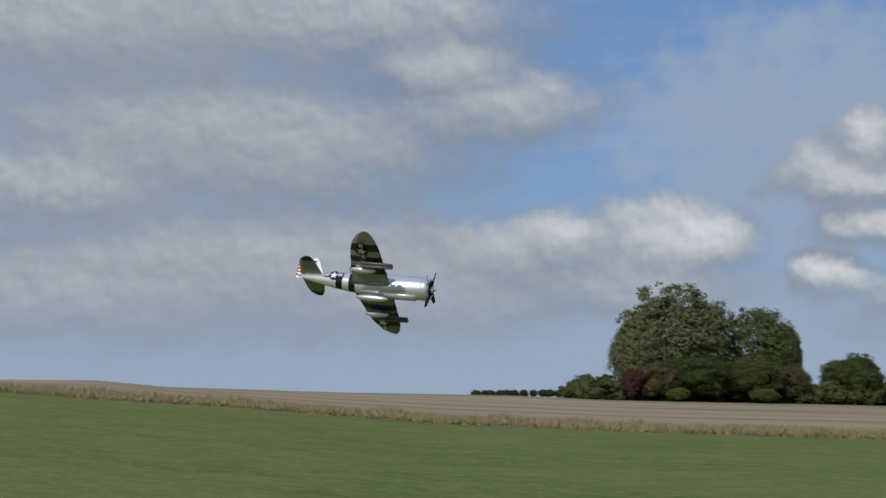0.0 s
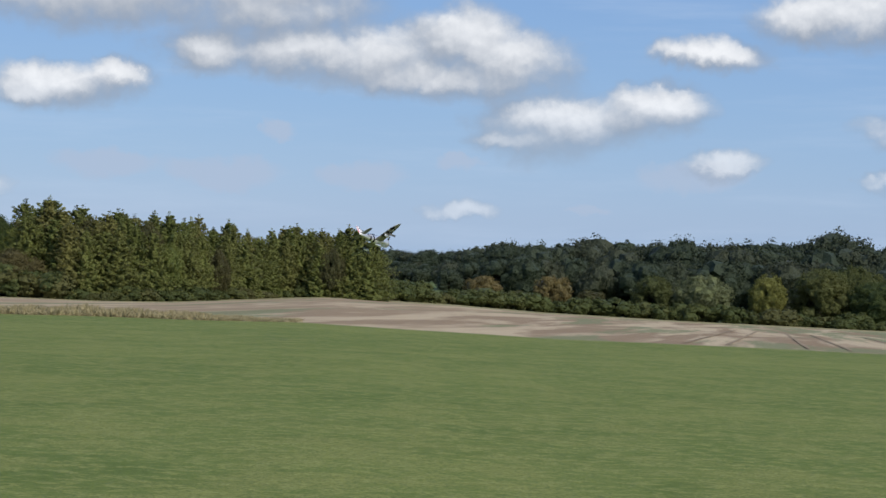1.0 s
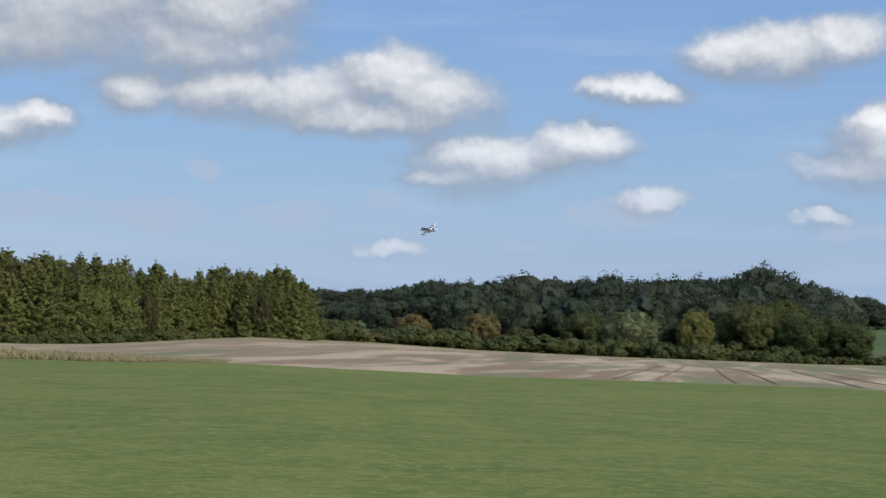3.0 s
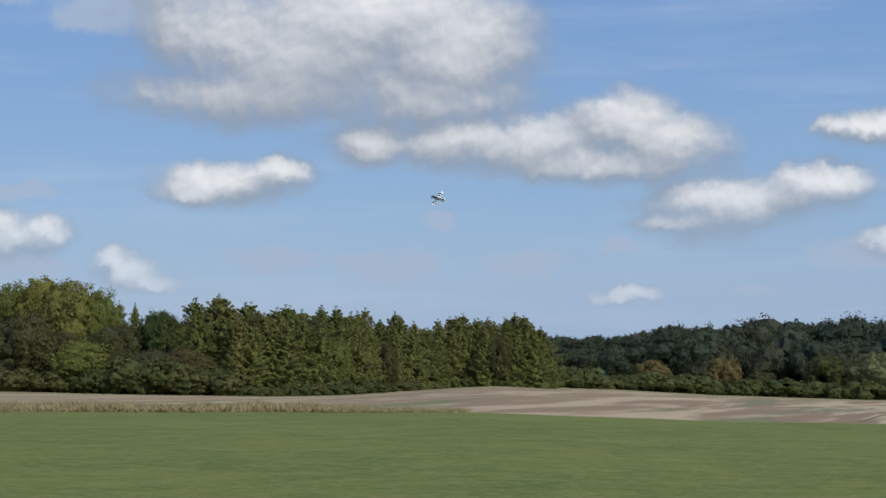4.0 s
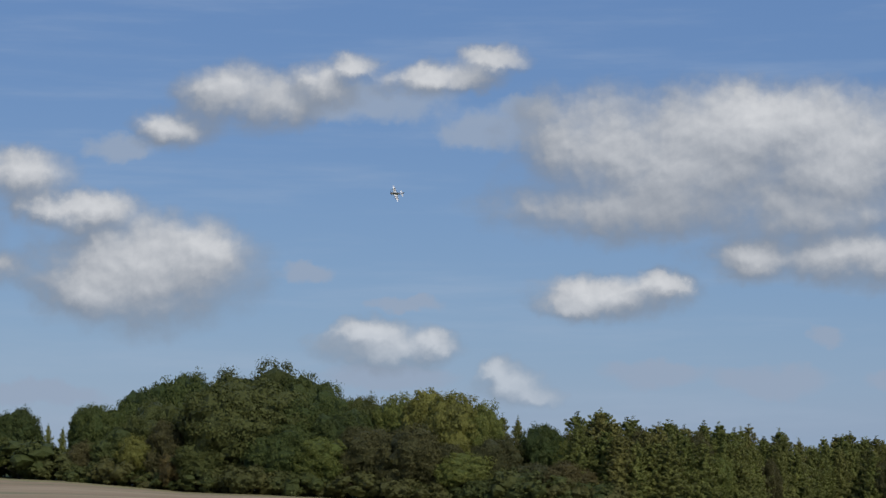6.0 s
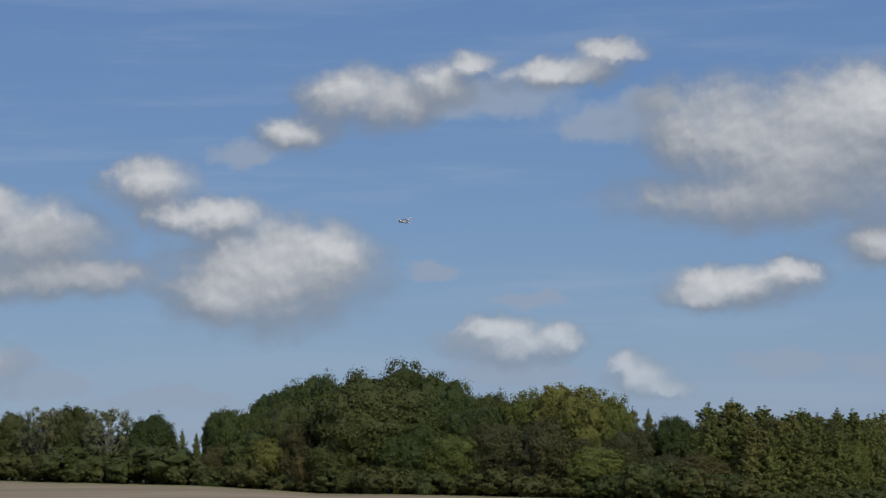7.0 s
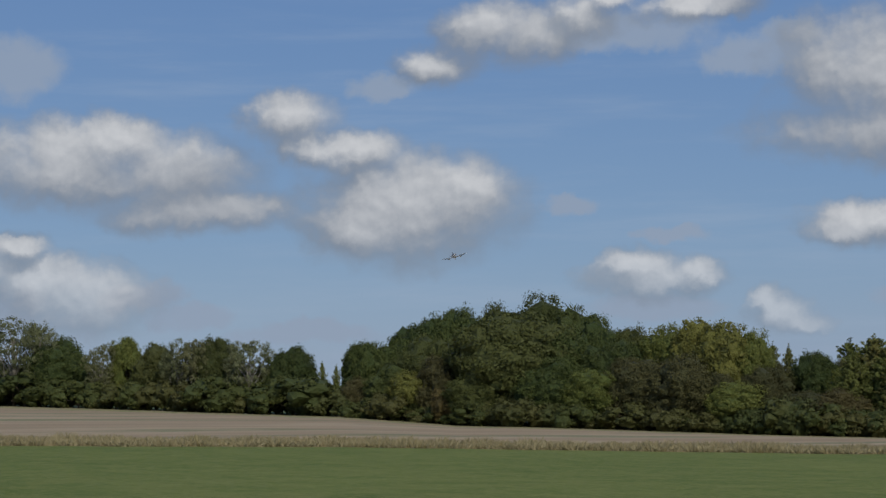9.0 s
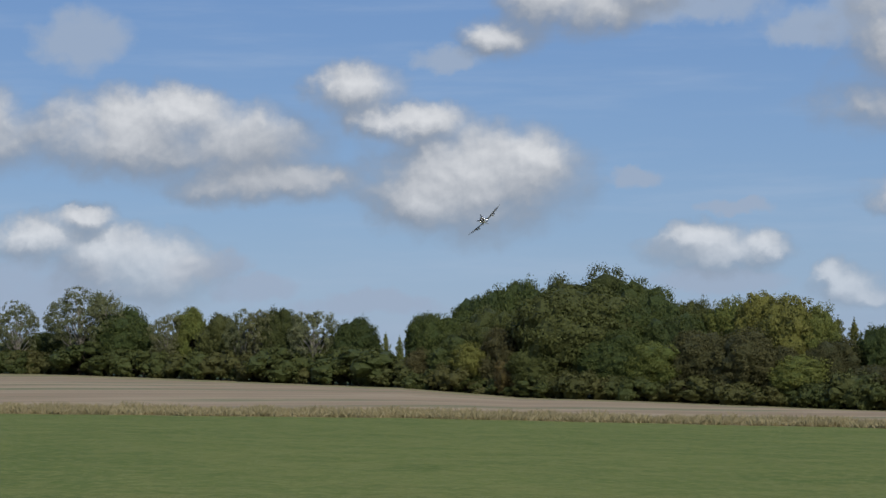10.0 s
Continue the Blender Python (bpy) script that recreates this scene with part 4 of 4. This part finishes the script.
def blade_surface(root_at, span, chord0, chord1, side, rise, thick, sweep=0.0, vertical=False, tip_round=0.45, steps=16, lower=True):
    """A tapered elliptical flying surface; the chord runs along y."""
    bm = bmesh.new()
    rings = []
    for i in range(steps + 1):
        u = i / steps
        s = span * (1 - (1 - u) ** 1.8) if u > 0.5 else span * (1 - 0.5 ** 1.8) * u / 0.5
        f = s / span
        chord = chord0 + (chord1 - chord0) * f
        if f > 1 - tip_round:
            g = (f - 1 + tip_round) / tip_round
            chord *= math.sqrt(max(0.012, 1 - g ** 2.3))
        mid = root_at[1] + sweep * f + (chord0 - chord) * 0.16
        t = thick * chord
        ring = []
        for c, z in ((0.5, 0.0), (0.42, 0.45), (0.25, 0.85), (0.0, 1.0), (-0.28, 0.62), (-0.5, 0.02), (-0.28, -0.35), (0.0, -0.6), (0.25, -0.6), (0.42, -0.36)):
            a, b = s, z * t * 0.5 + rise * f
            if vertical:
                ring.append(bm.verts.new((root_at[0] + b, mid + c * chord, root_at[2] + a)))
            else:
                ring.append(bm.verts.new((root_at[0] + side * a, mid + c * chord, root_at[2] + b)))
        rings.append(ring)
    for a, b in zip(rings, rings[1:]):
        for i in range(10):
            j = (i + 1) % 10
            fc = bm.faces.new((a[i], a[j], b[j], b[i]))
            fc.material_index = 1 if i >= 5 and lower else 0
    bm.faces.new(rings[0]), bm.faces.new(rings[-1])
    bmesh.ops.recalc_face_normals(bm, faces=bm.faces)
    return bm


def star(r, z, at, flip, parent):
    """Star in a disc with side bars, as thin paint plates facing one way."""
    def plate(points, mat, lift, name):
        bm = bmesh.new()
        f = bm.faces.new([bm.verts.new(at(x, y, lift)) for x, y in points])
        bmesh.ops.solidify(bm, geom=[f], thickness=0.001)
        bmesh.ops.recalc_face_normals(bm, faces=bm.faces)
        return part(name, bm, mat, parent, smooth=False)
    plate([(x * r, y * r) for x, y in ((-2.05, -0.40), (2.05, -0.40), (2.05, 0.62), (-2.05, 0.62))], M_BLUE if flip else M_BLACK, 0.0, "insignia_border")
    plate([(r * 1.05 * math.cos(k * math.tau / 28), r * 1.05 * math.sin(k * math.tau / 28)) for k in range(28)], M_BLUE if flip else M_BLACK, 0.0012, "insignia_disc")
    for s in (-1, 1):
        plate([(s * r * 1.0, -0.25 * r), (s * r * 1.92, -0.25 * r), (s * r * 1.92, 0.46 * r), (s * r * 1.0, 0.46 * r)], M_WHITE, 0.0024, "insignia_bar")
    pts = []
    for k in range(10):
        q = r * (0.98 if k % 2 == 0 else 0.38)
        a = math.pi / 2 + k * math.pi / 5
        pts.append((q * math.cos(a), q * math.sin(a)))
    bm = bmesh.new()
    vs = [bm.verts.new(at(x, y, 0.0036)) for x, y in pts]
    c = bm.verts.new(at(0, 0, 0.0036))
    for i in range(10):
        bm.faces.new((vs[i], vs[(i + 1) % 10], c))
    bmesh.ops.recalc_face_normals(bm, faces=bm.faces)
    part("insignia_star", bm, M_WHITE, parent, smooth=False)


def pod(name, x, y0, y1, z, r, mat, parent, label):
    n = 12
    secs = []
    for k in range(n + 1):
        u = k / n
        q = r * max(0.04, math.sin(math.pi * u) ** 0.45)
        secs.append([(x + q * math.cos(a * math.tau / 14), y0 + (y1 - y0) * u, z + q * math.sin(a * math.tau / 14)) for a in range(14)])
    return part(name, loft(secs), mat, parent, label)


for side in (1, -1):
    wing = part("wing", blade_surface((0.05 * side, 0.11, -0.07), 0.81, 0.43, 0.27, side, 0.085, 0.12, 0.0), (M_WING_TOP, M_WING_LOW), plane, "tapered elliptical wing with black and white bands")
    tailplane = part("tailplane", blade_surface((0.02 * side, -0.60, 0.045), 0.315, 0.25, 0.16, side, 0.0, 0.08, -0.02), (M_TAIL, M_WING_LOW), plane, "rounded silver tailplane")
    # under the wing: pylon with bomb, rocket tubes
    pylon = part("pylon", loft([[(side * 0.37 + dx * 0.012, y, z) for dx, y, z in ((-1, 0.20, -0.05), (1, 0.20, -0.05), (1, 0.0, -0.05), (-1, 0.0, -0.05))],
                                [(side * 0.37 + dx * 0.010, y, z) for dx, y, z in ((-1, 0.17, -0.11), (1, 0.17, -0.11), (1, 0.02, -0.11), (-1, 0.02, -0.11))]]), M_SILVER, wing)
    pod("bomb", side * 0.37, -0.05, 0.23, -0.105, 0.036, M_SILVER, wing, "silver bomb under the wing")
    for k, dx in enumerate((0.0, 0.035, 0.018)):
        zz = -0.085 if k < 2 else -0.112
        part("rocket_tube", loft([[(side * (0.43 + dx) + 0.014 * math.cos(a * math.tau / 10), y, zz + 0.014 * math.sin(a * math.tau / 10)) for a in range(10)] for y in (0.08, 0.24, 0.42)]), M_GREY, wing, "dark grey rocket tube")
    low = lambda x, y, h, s=side: (s * 0.60 + x, 0.10 + y, -0.040 - h)
    star(0.064, 0, low, False, wing)
    flank = lambda x, y, h, s=side: (s * (0.078 + h + (x * 0.10)), -0.33 + x * 1.0, 0.018 + y)
    star(0.052, 0, flank, True, fuselage)
    for k, y in enumerate((0.40, 0.33)):
        part("side_vent", loft([[(side * 0.106, y + dy, -0.09 + dz) for dy, dz in ((0, 0), (0.05, 0), (0.05, 0.035), (0, 0.035))], [(side * 0.117, y + dy, -0.085 + dz) for dy, dz in ((0.005, 0), (0.045, 0), (0.045, 0.025), (0.005, 0.025))]]), M_SILVER, fuselage, smooth=False)
pod("drop_tank", 0.0, -0.05, 0.31, -0.178, 0.036, M_SILVER, plane, "silver drop tank under the belly")
fin = part("fin", blade_surface((0, -0.585, 0.05), 0.235, 0.25, 0.10, 1, 0.0, 0.07, -0.075, True, 0.28, lower=False), M_WHITE, plane, "silver tail fin with dark markings")

M_STRIPED = material("rudder_stripes", banded([(0.035 + 0.042 * k, 0.056 + 0.042 * k) for k in range(7)], 2, (0.80, 0.80, 0.80), (0.56, 0.03, 0.045)), 0.45)
part("rudder", blade_surface((0, -0.735, 0.0), 0.30, 0.105, 0.10, 1, 0.0, 0.10, -0.015, True, 0.4, lower=False), M_STRIPED, plane, "rudder with red and white stripes")
part("rudder_band", blade_surface((0, -0.681, 0.03), 0.265, 0.03, 0.026, 1, 0.0, 0.62, -0.035, True, 0.3, lower=False), M_BLUE, plane, "dark blue band before the rudder")
for side in (1, -1):
    for k, (y, z, w, h) in enumerate(((-0.625, 0.235, 0.05, 0.018), (-0.615, 0.195, 0.045, 0.022), (-0.60, 0.155, 0.045, 0.022), (-0.585, 0.105, 0.075, 0.018))):
        bm = bmesh.new()
        bmesh.ops.create_cube(bm, size=1.0, matrix=Matrix.Translation((side * 0.0085, y, z)) @ Matrix.Diagonal((0.003, w, h, 1)))
        part("marking_bar", bm, M_BLACK, fin, smooth=False)
canopy = part("canopy", loft([oval(y, w, h, z, 18) for y, w, h, z in ((0.25, 0.015, 0.015, 0.118), (0.20, 0.045, 0.042, 0.118), (0.13, 0.055, 0.066, 0.118), (0.04, 0.054, 0.070, 0.115), (-0.06, 0.045, 0.055, 0.11), (-0.14, 0.015, 0.02, 0.104))]), M_GLASS, plane, "dark glossy bubble canopy")
part("canopy_frame", loft([oval(y, w, h, z, 18) for y, w, h, z in ((0.145, 0.056, 0.066, 0.119), (0.13, 0.0565, 0.0685, 0.119), (0.12, 0.056, 0.0685, 0.119))], False), M_SILVER, canopy)
part("antenna_mast", loft([oval(-0.17 + dy, 0.004, 0.004, 0.0, 6) for dy in (0.0, 0.002)] and [[(0.004 * math.cos(k * 1.047), -0.20 + 0.008 * math.sin(k * 1.047) - 0.2 * (z - 0.14), z) for k in range(6)] for z in (0.09, 0.21)]), M_GREY, plane)
propeller = part("propeller", loft([oval(y, r, r, 0, 16) for y, r in ((-0.01, 0.034), (0.02, 0.033), (0.045, 0.024), (0.065, 0.012), (0.075, 0.003))]), M_SILVER, plane, "four-bladed propeller with a bright spinner")
for k in range(4):
    bm = loft([[(c * ch, 0.01 + c * tw, r) for c, o in ((-1, 0), (-0.4, 1), (0.4, 1), (1, 0), (0.4, -1), (-0.4, -1))] for r, ch, tw in ((0.03, 0.008, 0.010), (0.09, 0.015, 0.014), (0.16, 0.017, 0.010), (0.21, 0.013, 0.006), (0.23, 0.005, 0.002))])
    for v in bm.verts:
        v.co.y += 0.004 if v.index % 2 else -0.004
    bmesh.ops.rotate(bm, verts=bm.verts, cent=(0, 0, 0), matrix=Matrix.Rotation(k * math.pi / 2, 3, "Y"))
    part("blade", bm, M_BLACK, propeller, "black propeller blade")


# ---- a low wooden start bench on the lawn, with a metal tube beside it ----
def make_bench():
    root = new("start_bench")
    tagged(root, "low weathered wooden start bench with a metal tube frame", "bench")
    wood = material("weathered_wood", lambda t, co: (t.mix(t.noise(t.v("MULTIPLY", co, (2, 30, 30)), 1.0, 5.0, 0.6).outputs[0], (0.30, 0.22, 0.15), (0.52, 0.42, 0.31)), t.noise(co, 40.0).outputs[0], 0.002), 0.8)
    metal = material("dull_tube", lambda t, co: t.mix(t.noise(co, 10.0).outputs[0], (0.12, 0.14, 0.15), (0.24, 0.26, 0.27)), 0.5, 0.5)

    def board(name, x, y, z, sx, sy, sz, mat):
        bm = bmesh.new()
        bmesh.ops.create_cube(bm, size=1.0, matrix=Matrix.Translation((x, y, z)) @ Matrix.Diagonal((sx, sy, sz, 1)))
        bmesh.ops.bevel(bm, geom=list(bm.edges), offset=0.006, segments=1, affect="EDGES")
        part(name, bm, mat, root, smooth=False)

    for k in range(3):
        board("plank", 0, -0.10 + 0.1 * k, 0.40, 0.21, 0.092, 0.022, wood)
    board("front_panel", 0, -0.135, 0.19, 0.19, 0.018, 0.385, wood)
    for sx in (-1, 1):
        for sy in (-1, 1):
            board("leg", sx * 0.075, sy * 0.10, 0.19, 0.035, 0.035, 0.38, wood)
    v, f = tube([(0.13, -0.05, 0.01), (0.13, -0.05, 0.36), (0.22, 0.0, 0.46), (0.32, 0.05, 0.46)], [0.012] * 4)
    mesh_object("tube", v, f, (metal,), root, smooth=True)
    root.matrix_basis = Matrix.Translation(spot(17.93, 15.2)) @ Matrix.Rotation(radians(-17), 4, "Z")


make_bench()



def motions():
    walk(plane, [(t, pose(*row)) for t, *row in PLANE_ROWS])
    walk(propeller, [(k / 30, pose(0, 0.72, 0, 0, 80 * k, 0)) for k in range(301)])


motions()
